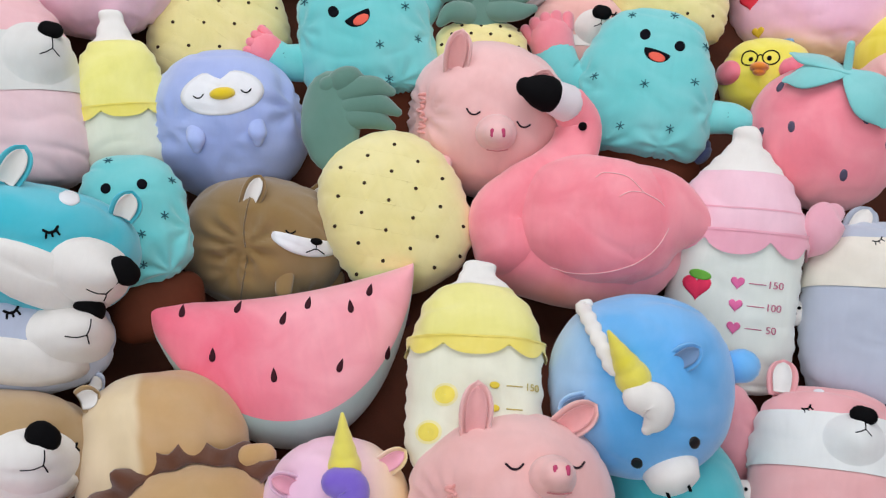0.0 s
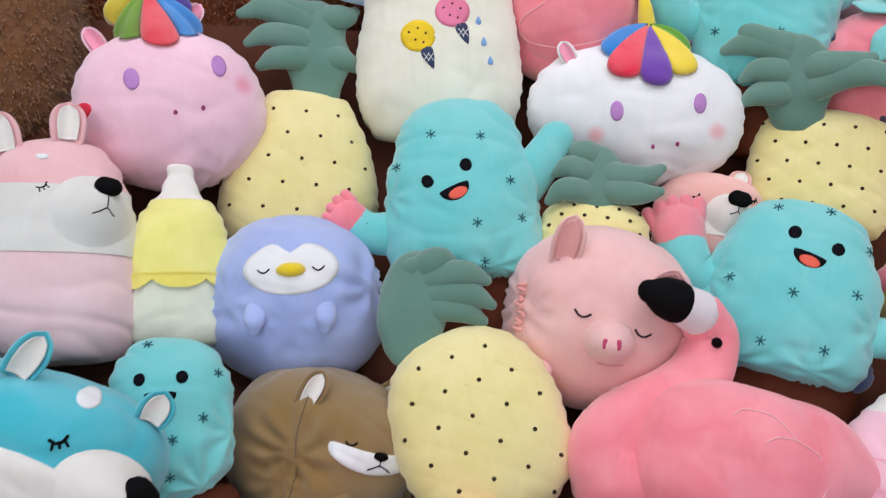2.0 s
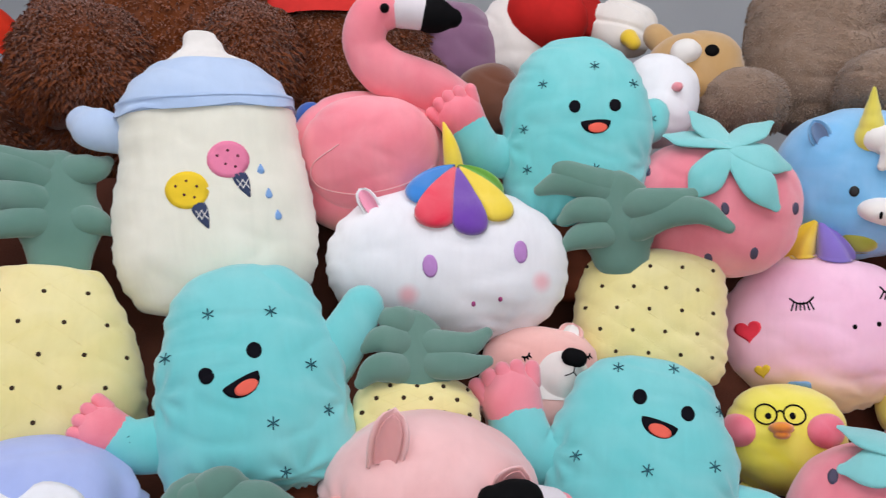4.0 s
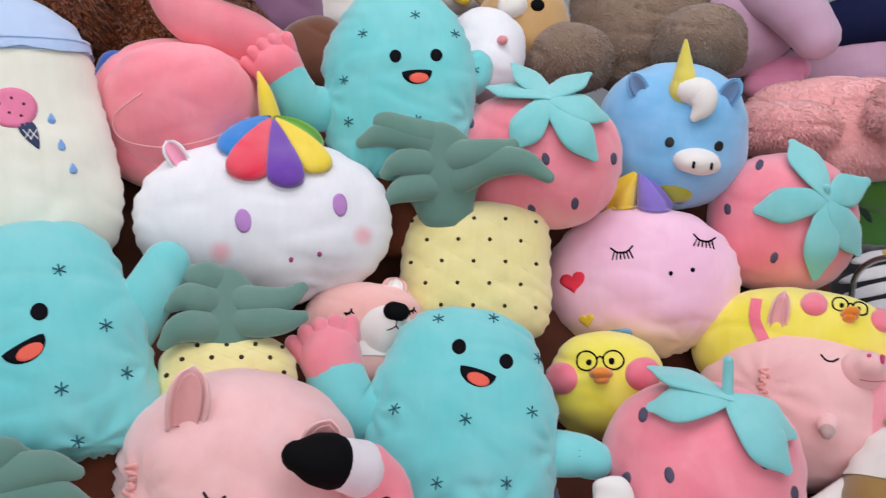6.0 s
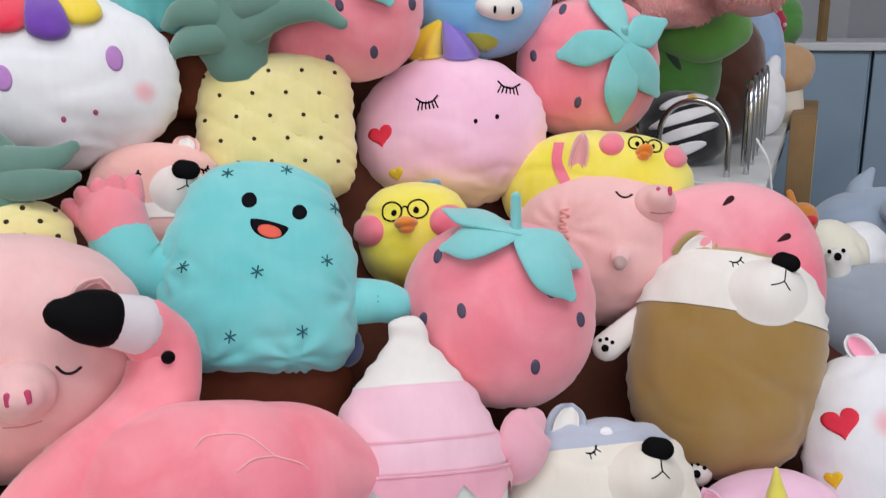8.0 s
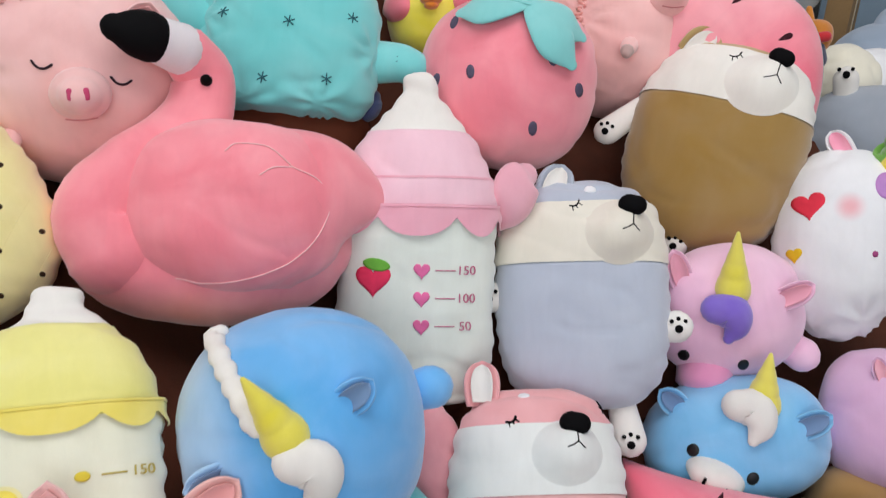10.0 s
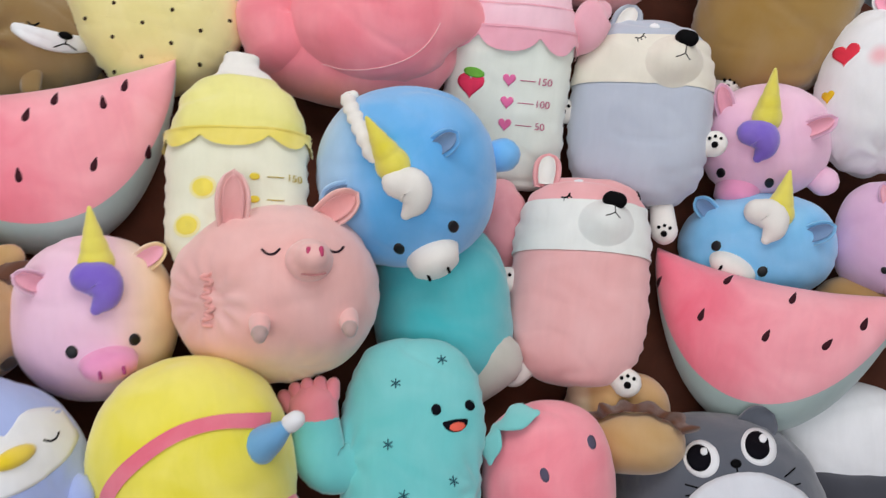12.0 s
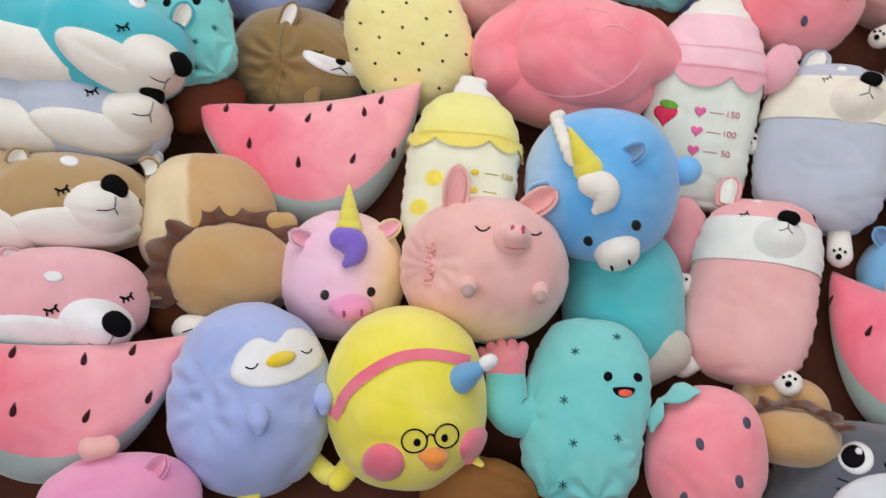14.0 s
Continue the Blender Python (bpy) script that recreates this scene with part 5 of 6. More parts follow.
rolled_dog((-0.775, 1.164, 0.510), (61.7, 13.8, 28.3), 0.394, 0.243, "pink sleeping dog cushion at the bottom of a stack", plush("f3bcc4"), (0.404, -0.498), (0.487, -0.316), ((-0.108, -0.180), (0.689, 0.097)), ((-0.565, 0.705, -0.484, 0.873),), (-0.102, 0.403), WHITE, (-0.1, -0.75), -10)
rolled_dog((-0.830, 1.361, 0.662), (67.6, 13.7, 28.2), 0.403, 0.250, "tan sleeping dog cushion in a stack", plush("bfa277"), (0.350, -0.038), (0.398, 0.324), ((-0.118, 0.268), (0.697, 0.118)), ((-0.632, 0.694, -0.552, 0.980), (0.795, 0.821, 0.946, 0.938)), (-0.062, 0.805), CREAM, (0.05, -0.45), 2)
rolled_dog((-0.829, 1.522, 0.833), (72.6, 16.9, 26.2), 0.387, 0.237, "grey sleeping dog cushion in a stack", plush("c5ccdd"), (0.524, 0.199), (0.583, 0.543), ((-0.062, 0.527),), ((0.802, -0.681, 0.918, -0.750),), (-0.039, 0.911), CREAM, (0.0, -0.3), -4)
rolled_dog((-0.783, 1.594, 0.994), (76.7, 18.5, 25.2), 0.392, 0.271, "turquoise sleeping dog cushion on top of a stack", plush("56c7d6"), (0.499, -0.156), (0.670, -0.013), ((0.064, 0.404),), ((0.719, 0.749, 0.777, 1.146), (-0.411, 0.973, -0.281, 1.525)), (0.186, 0.877), CREAM, (0.05, -0.3), -18)
melon((-0.304, 1.697, 0.680), (61.3, -2.5, 16.4), 0.611, 0.377, "large pink watermelon slice cushion with dark seeds", ((-0.715, 0.807), (-0.329, 0.759), (-0.025, 0.540), (0.455, 0.560), (0.893, 0.311), (0.617, 0.724), (0.164, 0.680), (-0.537, 0.249), (-0.144, -0.084), (0.319, -0.098), (0.675, -0.047)))
toy, body, a, b = bottle((0.109, 1.609, 0.736), (50.6, 1.6, -0.2), 0.286, 0.460, "yellow baby bottle plush with lemon prints", plush("f3ec98"), plush("f4e47e"), plush("f0efda"), None, 0.13, 0.7, 0.62, (0.11, 8))
for x, y in ((-0.4, -0.34), (-0.6, -0.66)):
    lem = part("lemon_print", patch(body, x * a, y * b, 0.18 * a, 0.1 * b, 8, 0.0014, hem=False, rows=8), felt("f4ecb4"), toy, "yellow lemon slice print")
    part("lemon_core", patch(body, x * a, y * b, 0.14 * a, 0.078 * b, 0, 0.0022, hem=False, rows=8), felt("f3e270"), lem)
for k in range(3):
    part("print_dot", patch(body, 0.28 * a, (-0.24 - 0.2 * k) * b, 0.07 * a, 0.03 * b, 0, 0.002, 0.001), felt("f2dc5a"), toy)
    part("scale_line", stroke(body, [(0.45 * a, (-0.24 - 0.2 * k) * b), (0.66 * a, (-0.24 - 0.2 * k) * b)], 0.0012, 0.001, 5), felt("c9b86a"), toy)
marking(toy, body, 0.8 * a, -0.24 * b, "150", 0.02, felt("c9b86a"))
toy, body, a, b = bottle((0.738, 2.002, 0.828), (65.8, -0.4, -15.2), 0.314, 0.660, "pink baby bottle plush with strawberry print", plush("f5cbd7"), plush("f4b7c6"), plush("e6ebe2"), [(-1, 0.25), (-0.985, 0.62), (-0.93, 0.84), (-0.7, 0.98), (-0.3, 1.0), (0.0, 1.0), (0.18, 1.0), (0.36, 0.92), (0.52, 0.77), (0.66, 0.57), (0.76, 0.4), (0.83, 0.28), (0.9, 0.23), (0.95, 0.22), (0.985, 0.15), (1, 0.02)], 0.12, 0.6, 0.62, (0.12, 8))
part("cap_seam", body.skin(0.33, 0.342, 0.0042, 60, 3, None, False), plush("f0b3c2"), toy)
berry = part("strawberry_print", patch(body, *pt(a, b, (-0.512, -0.253)), 0.21 * a, 0.1 * b, 0, 0.0012, 0.001, "heart"), felt("e8486c"), toy, "red strawberry print")
part("leaf_print", patch(body, *pt(a, b, (-0.472, -0.168)), 0.16 * a, 0.035 * b, -10, 0.003, 0.001), felt("7bb851"), berry, "green leaf print")
for k, n in enumerate(("150", "100", "50")):
    x, y = pt(a, b, (0.066, -0.197))
    y -= 0.16 * b * k
    part("heart_print", patch(body, x, y, 0.1 * a, 0.05 * b, 0, 0.002, 0.001, "heart"), felt("ea7fae"), toy, "pink heart print")
    part("scale_line", stroke(body, [(x + 0.17 * a, y), (x + 0.4 * a, y)], 0.0012, 0.001, 5), felt("c77c94"), toy)
    marking(toy, body, x + 0.53 * a, y, n, 0.024, felt("c77c94"))
part("handle", tube(scaled(a, b, [(0.967, 0.114, 0.0), (1.150, 0.190, 0.03), (1.256, 0.331, 0.03), (1.359, 0.377, 0.02)]), [0.03, 0.042, 0.045, 0.025], 0.5), plush("f2b9c6"), toy, "pink side flap")
toy, bw, bh, coat = flamingo((0.348, 2.000, 0.884), (61.6, 5.9, -1.8), 0.524, 0.365, "large coral flamingo plush with stitched wing", (0.165, 0.170), (0.77, 0.86), (1.258, 0.261),
    (((-0.596, 0.086), (-0.571, -0.209), (-0.362, -0.471), (-0.067, -0.578), (0.308, -0.507), (0.612, -0.248), (0.753, 0.166), (0.674, 0.394), (0.492, 0.507)), ((0.492, 0.507), (0.367, 0.490), (0.278, 0.409)), ((0.492, 0.507), (0.332, 0.687), (0.138, 0.707), (0.062, 0.625))))
swan_neck(toy, bw, bh, [(-0.587, -0.208, 0.03), (-0.700, 0.093, 0.04), (-0.529, 0.430, 0.04), (-0.254, 0.777, 0.03), (-0.110, 1.139, 0.01), (-0.086, 1.508, 0.01), (-0.190, 1.691, 0.04)], [0.1, 0.085, 0.075, 0.07, 0.062, 0.056, 0.048], coat,
          [(-0.224, 1.706, 0.05), (-0.425, 1.740, 0.09), (-0.664, 1.762, 0.12)], (-0.062, 1.413, 0.058))
fox_ball((-0.429, 1.987, 0.855), (69.0, 10.7, 12.3), 0.409, 0.341, "brown round fox plush with white muzzle", ((0.274, 0.213), (0.735, 0.269)), (0.479, 0.028), (0.565, 0.118), (((-0.231, 0.613), (-0.123, 0.955)), ((0.774, 0.854), (0.810, 1.005))), ((0.266, -0.485), (0.942, -0.446)), ((-0.199, 0.803), (-0.259, 0.230), (-0.201, -0.303), (-0.208, -0.832)), (-0.269, -0.003))
penguin((-0.542, 2.156, 1.117), (77.2, 6.0, 16.5), 0.421, 0.393, "lavender-blue round penguin plush resting on a fox", ((-0.329, 0.347), (0.195, 0.441)), ((-0.379, -0.116), (0.315, -0.009)), ((-0.407, -1.053), (0.503, -0.758)),
        [(-0.689, -0.026, 0.05, 8, 0.014), (0.811, 0.319, 0.07, 7, 0.022), (-0.031, -0.172, 0.06, 7, 0.008)])
pineapple((-0.100, 2.004, 0.935), (59.1, -18.9, 18.4), 0.350, 0.413, "pale yellow quilted pineapple plush, tilted", ((0.597, 1.098, 0.03), (0.635, 1.340, 0.04), (0.338, 1.620, 0.04), (-0.108, 1.784, 0.02), (0.444, 0.977, 0.02)), (-0.185, 1.464, 0.03, -0.433, 0.980), loft([(-1, 0.1), (-0.95, 0.42), (-0.8, 0.74), (-0.5, 0.95), (-0.1, 1.03), (0.3, 1.0), (0.65, 0.84), (0.88, 0.58), (0.97, 0.34), (1, 0.05)]), length=0.055)
cactus((-0.647, 1.769, 0.992), (52.3, -1.9, 30.4), 0.232, 0.317, "small teal cactus plush behind stacked dogs", ((-0.452, 0.436), (0.193, 0.391)), (), [(-0.040, -0.324), (0.449, -0.116), (0.779, 0.423), (-0.267, 0.869), (-0.131, -0.738)])
pillow_dog((-1.002, 1.970, 1.249), (66.6, 5.5, 33.2), 0.343, 0.485, "pink and white sitting fox cushion", plush("f2d3d6"), plush("f3c3c6"), plush("e4e2dd"), plush("e4e2dd"), -0.1, 0.44, (0.396, 0.248), (0.497, 0.439), ((-0.741, -0.586, -0.8, -0.5),), ((0.095, 1.021, 0.098, 1.257), (-0.577, 0.866, -0.714, 1.121)), ((-0.158, 0.442),), (-0.172, 0.718), 0.7,
           loft([(-1, 0.4), (-0.95, 0.8), (-0.6, 1.0), (-0.1, 0.97), (0.3, 0.9), (0.7, 0.72), (0.9, 0.45), (1, 0.05)]), 0.5)
bottle((-0.777, 2.074, 1.227), (65.9, 2.1, 26.8), 0.221, 0.405, "small yellow baby bottle plush", plush("f4ee98"), plush("f5e880"), plush("e9ecd8"), [(-1, 0.25), (-0.985, 0.62), (-0.93, 0.84), (-0.7, 0.98), (-0.3, 1.02), (0.0, 0.97), (0.2, 0.9), (0.37, 0.79), (0.5, 0.65), (0.6, 0.5), (0.7, 0.4), (0.82, 0.33), (0.93, 0.28), (0.985, 0.2), (1, 0.02)], -0.3, 0.56, wave=(0.1, 8))
pig((0.126, 2.247, 1.111), (77.0, -0.3, 0.5), 0.437, 0.413, "pale pink round pig plush under a flamingo's beak", (0.101, -0.139), ((-0.157, 0.100), (0.404, -0.056)), (((-0.359, 0.647), (-0.270, 1.076)), ((0.593, 0.356), (0.696, 0.589))), ((-0.486, -0.471), (0.246, -0.654)), (-0.782, 0.102), -14)
cactus((0.550, 2.351, 1.183), (59.7, 5.1, -10.8), 0.385, 0.429, "teal cactus plush waving a pink flower hand", ((-0.099, 0.483), (0.381, 0.392)),
       [([(-0.730, -0.083, 0.0), (-1.155, -0.051, 0.03), (-1.35, 0.32, 0.05)], [0.055, 0.062, 0.055], True, 0), ([(0.821, -0.320, 0.0), (1.139, -0.332, 0.03), (1.313, -0.376, 0.04)], [0.048, 0.043, 0.038], False, 0)],
       [(0.250, 0.826), (-0.317, 0.762), (0.736, 0.498), (-0.689, -0.110), (-0.005, -0.175), (0.642, -0.050), (-0.237, -0.713), (0.422, -0.668)], True, loft(CACTUS))
cactus((-0.207, 2.361, 1.359), (64.6, -5.0, 12.3), 0.374, 0.460, "teal cactus plush with raised arm", ((-0.427, -0.016), (0.043, 0.130)),
       [([(0.724, -0.016, 0.0), (0.981, 0.190, 0.03), (1.214, 0.431, 0.05)], [0.055, 0.05, 0.042], False, 0), ([(-0.810, -0.408, 0.0), (-1.162, -0.412, 0.03), (-1.380, -0.293, 0.04)], [0.055, 0.048, 0.042], True, 1)],
       [(-0.347, 0.489), (0.253, 0.438), (-0.801, 0.204), (0.569, -0.044), (0.130, -0.459), (0.695, -0.416), (0.200, -0.846)], True, loft(CACTUS))
pineapple((0.107, 2.368, 1.265), (64.0, 3.5, 3.3), 0.258, 0.176, "pineapple plush tucked behind a cactus", ((-0.570, 2.328, 0.05), (-0.796, 1.473, 0.06), (-0.853, 0.678, 0.07), (1.002, 1.913, 0.06), (0.992, 1.252, 0.07)), (-0.084, 1.481, 0.05, -0.016, 0.532), oval(3.0), length=0.052)
strawberry((0.982, 2.192, 1.072), (68.9, -0.4, -25.3), 0.375, 0.370, "coral strawberry plush with aqua leaves", (0.182, 0.744), ((-100, 1.1), (-70, 1.3), (115, 1.0), (140, 1.2)), 0.4, [(-0.348, 0.032), (0.498, 0.225), (0.356, -0.516), (0.807, -0.053), (-0.747, -0.051), (-0.599, 0.591)], 0.06)
pillow_dog((1.456, 2.101, 0.929), (59.7, 3.9, -41.1), 0.394, 0.490, "brown and white corgi cushion with embroidered paws", plush("a98a52"), plush("c0a673"), plush("f0ece4"), CREAM, 0.36, 0.84, (0.314, 0.561), (0.444, 0.791), ((-1.214, -0.082, -0.9, 0.25), (-0.105, -0.960, -0.3, -0.9)), ((-0.526, 0.848, -0.291, 1.010),), ((-0.024, 0.779),), None, 0.62, oval(2.5, 0.05), 0.4)
unicorn_head((1.649, 1.865, 0.780), (64.6, -9.7, -42.6), 0.281, 0.425, "white unicorn cushion with red and yellow hearts", WHITE, ((0.545, 0.553),), ((0.479, -0.109),), (0.7, 0.95), (("7ab648", 0.72, 0.8), ("f0dc4e", 0.9, 0.6)), None, False, (-0.442, 0.329), ((0.118, 0.323),), ((-0.000, 0.995),), (("heart", -0.594, -0.160, 0.08, "f0c93e"),))
pillow_dog((0.383, 2.558, 1.278), (66.1, 2.1, -5.6), 0.264, 0.252, "pink and white dog plush behind a cactus arm", plush("f1c4bc"), plush("f1bdb4"), plush("eee6e0"), WHITE, -0.3, -0.1, (0.346, 0.117), (0.436, 0.386), (), ((0.457, 0.829, 0.524, 1.079),), ((-0.259, 0.404), (0.734, 0.476)), None, 0.62, None, 0.42)
duck((0.920, 2.508, 1.164), (73.4, -0.6, -21.9), 0.261, 0.244, "small yellow duck plush with round spectacles", ((-0.306, 0.401), (0.065, 0.435)), cheeks=(0.62, -0.22))
duck((1.364, 2.481, 1.229), (76.5, -2.5, -33.5), 0.450, 0.284, "yellow duck plush lying behind a pig", ((0.430, 0.706), (0.583, 0.659)), ((-0.339, 0.759), (-0.350, 0.434), (-0.266, 0.122)), cheeks=(0.7, -0.1))
pig((1.358, 2.440, 1.105), (73.0, -2.5, -33.8), 0.452, 0.380, "pale pink round pig plush turned sideways", (0.544, 0.458), ((0.253, 0.550),), (((-0.223, 0.814), (-0.134, 1.318)),), ((0.222, -0.123),), (-0.331, 0.172), -8)
melon((1.559, 2.214, 1.096), (-69.5, -33.7, 127.2), 0.575, 0.36, "pink watermelon slice cushion behind a corgi", ((0.761, -0.257), (0.320, -0.527), (-0.148, -0.575), (-0.576, -0.189)), 0.995)
unicorn_head((1.080, 2.690, 1.358), (74.2, -0.9, -24.1), 0.467, 0.379, "pink sleeping unicorn cushion with a red heart", plush("f8cbe0", "f6dcb0", "Y", (-0.14, -0.06)), ((-0.194, 0.328), (0.611, 0.512)), ((0.279, 0.054), (0.488, 0.106)), (-0.036, 1.410),
             (), None, True, (-0.682, -0.058), (), (), (("heart", -0.532, -0.535, 0.09, "f0cf4e"), ("box", -0.184, -0.771, 0.14, "8fb6e0")), ((-0.000, 1.182, 0.44, 0.3), ("f0cf3e", 185, 262), ("8d78cc", 262, 325), ("b7bb48", 325, 372)))
unicorn_head((-0.892, 2.285, 1.513), (77.1, 2.1, 30.5), 0.440, 0.385, "pink unicorn cushion with rainbow mane", plush("fbd2e1"), ((-0.408, 0.269), (0.438, 0.485)), ((0.000, -0.096), (0.275, -0.029)), (-0.245, 1.375),
             (), (-0.566, 1.962), False, (-0.908, -0.117), ((0.702, 0.290),), ((0.410, 1.200), (-1.033, 0.744)), gores=((-0.164, 1.061, 0.42, 0.32), ("7a66c0", 20, 80), ("f3dd60", 135, 200), ("86ad4a", 200, 245), ("ee5a66", 245, 310), ("4f9be0", 310, 380)))
unicorn_head((0.188, 2.650, 1.532), (78.4, 3.1, 0.7), 0.55, 0.371, "white unicorn cushion with rainbow mane and horn", WHITE, ((-0.179, -0.059), (0.524, 0.158)), ((0.171, -0.463), (0.376, -0.394)), (0.020, 1.174),
             (), (-0.090, 1.734), False, (-0.72, -0.47), ((-0.334, -0.395), (0.710, -0.170)), ((-0.672, 0.627),), gores=((0.041, 0.730, 0.37, 0.36), ("7ab648", 10, 60), ("3f8fd6", 125, 195), ("ee5568", 195, 258), ("7d4fb2", 258, 312), ("f2d840", 312, 370)))
pineapple((-0.618, 2.420, 1.362), (68.7, 6.2, 19.5), 0.391, 0.417, "pale yellow quilted pineapple plush with spread leaves", ((-0.890, 2.188, 0.02), (-0.938, 1.837, 0.03), (-0.816, 1.495, 0.03), (-0.642, 1.249, 0.02), (0.465, 2.138, 0.0), (0.536, 1.414, 0.0)), (0.024, 1.728, 0.0, 0.092, 1.089), loft([(-1, 0.3), (-0.97, 0.7), (-0.85, 0.9), (-0.5, 1.0), (-0.1, 0.98), (0.35, 0.84), (0.7, 0.66), (0.9, 0.55), (0.97, 0.42), (1, 0.05)]), length=0.06)
pineapple((0.654, 2.655, 1.400), (70.6, 0.9, -13.1), 0.347, 0.323, "pale yellow quilted pineapple plush with limp leaves", ((-1.331, 2.128, 0.14), (-1.462, 1.650, 0.14), (-1.156, 1.222, 0.14), (-1.118, 0.871, 0.13), (0.418, 1.641, 0.15), (0.824, 1.148, 0.17)), (-0.482, 1.410, 0.12, -0.4, 0.86), oval(4.5), length=0.062)
toy, body, a, b = bottle((-0.328, 2.647, 1.744), (79.8, -3.0, 12.5), 0.431, 0.622, "large cream baby bottle plush with blue cap", plush("bcd0ea"), plush("b9cfec"), plush("f1efdf"), [(-1, 0.25), (-0.985, 0.6), (-0.9, 0.84), (-0.6, 1.0), (-0.2, 0.97), (0.1, 0.9), (0.35, 0.87), (0.5, 0.81), (0.62, 0.69), (0.72, 0.52), (0.8, 0.34), (0.86, 0.23), (0.93, 0.2), (0.985, 0.14), (1, 0.02)], 0.4, 0.74, 0.62, (0.03, 7))
for f, code in (((-0.254, -0.174), "f3d23e"), ((0.145, 0.015), "f293b2")):
    x, y = pt(a, b, f)
    ice = part("ice_cream_print", patch(body, x, y, 0.2 * a, 0.125 * b, 0, 0.0012, 0.001), felt(code), toy, "printed ice cream scoop")
    part("cone_print", patch(body, x + 0.12 * a, y - 0.17 * b, 0.1 * a, 0.1 * b, 200, 0.0012, 0.0005, "drop"), felt("4a5470"), ice, "dark waffle cone print")
    for k in (-0.03, 0.02):
        for lean in (-0.03, 0.03):
            part("waffle_line", stroke(body, [(x + (0.12 + k - lean) * a, y - 0.14 * b), (x + (0.12 + k + lean) * a, y - 0.2 * b)], 0.0009, 0.002, 4), CREAM, ice)
    for u, v in ((-0.1, 0.03), (0.0, 0.06), (0.09, 0.02), (-0.03, -0.03), (0.06, -0.05)):
        part("sprinkle", patch(body, x + u * a, y + v * b, 0.003, 0.003, 0, 0.0025, 0.0004, n=8, rows=2), felt("6a3a44"), ice)
for f in ((0.443, -0.057), (0.496, -0.224), (0.569, -0.372)):
    part("drop_print", patch(body, *pt(a, b, f), 0.045 * a, 0.035 * b, 0, 0.002, 0.001, "drop"), felt("8fb3e0"), toy, "blue drop print")
part("handle", tube(scaled(a, b, [(-0.85, 0.28, 0.0), (-1.08, 0.33, 0.02), (-1.2, 0.4, 0.0)]), [0.04, 0.046, 0.034], 0.6), plush("bcd0ea"), toy)
toy, bw, bh, coat = flamingo((0.006, 2.761, 1.761), (90.3, -2.6, 2.8), 0.368, 0.331, "coral flamingo plush at the back of the heap", (0.039, 0.127), (0.85, 0.8), None,
    (((-0.347, 0.278), (-0.675, 0.012), (-0.623, -0.264), (-0.194, -0.382), (0.425, -0.279), (0.806, -0.056)),))
swan_neck(toy, bw, bh, [(1.150, 0.770, -0.03), (0.825, 1.004, 0.0), (0.284, 1.237, 0.03), (0.039, 1.599, 0.04), (0.120, 1.948, 0.05), (0.375, 2.095, 0.05)], [0.06, 0.06, 0.058, 0.05, 0.048, 0.045], coat, [(0.483, 2.068, 0.05), (0.841, 1.978, 0.05), (1.164, 1.913, 0.05)], (0.288, 2.043, 0.09))
part("foot", tube(scaled(bw, bh, [(-0.692, 0.690, -0.05), (-0.850, 0.398, -0.05)]), [0.035, 0.03], 0.7), plush("3f6fc0"), toy, "blue foot")
cactus((0.500, 2.775, 1.823), (78.9, -0.9, -11.0), 0.367, 0.477, "teal cactus plush with flower hand at the back", ((-0.024, 0.197), (0.467, 0.213)),
       [([(-0.863, -0.213, 0.02), (-1.2, -0.19, 0.07), (-1.42, 0.09, 0.1)], [0.05, 0.056, 0.05], True, 1), ([(0.700, 0.031, 0.0), (0.933, 0.117, 0.0), (0.979, 0.214, 0.0)], [0.045, 0.042, 0.04], False, 0)],
       [(0.220, 0.609), (-0.419, 0.436), (-0.665, 0.004), (-0.608, -0.394), (0.223, -0.396), (0.705, 0.446)], True, oval(2.3, -0.08))
strawberry((0.817, 2.712, 1.657), (88.4, 0.2, -17.2), 0.394, 0.332, "coral strawberry plush with aqua leaf crown", (0.093, 0.794), ((-80, 1.25), (-145, 1.2), (142, 1.5), (108, 1.25), (60, 0.7), (-45, 0.75)), 0, [(0.082, 0.036), (-0.783, 0.526), (0.863, 0.040), (0.424, -0.560), (-0.064, -0.671)], 0.0)
strawberry((1.448, 2.679, 1.497), (84.4, -2.3, -32.8), 0.358, 0.351, "coral strawberry plush turned sideways", (0.531, 0.323), ((-30, 1.4), (-100, 1.35), (-172, 1.6), (152, 1.3), (65, 0.6)), 0.15, [(-0.678, 0.204), (-0.086, -0.459), (-0.278, 0.806)], 0.0)
unicorn_ball((1.196, 2.788, 1.712), (89.9, -1.2, -26.0), 0.377, 0.371, "sky-blue round unicorn plush facing forwards", BLUE, CREAM, CREAM, ((-0.028, -0.063), (0.581, -0.126)), (0.308, -0.310), (0.139, 0.593), (0.147, 1.189), (0.236, 0.418), ((-0.411, 0.593), (0.682, 0.459)), ((-0.508, 0.833), (0.805, 0.721)))

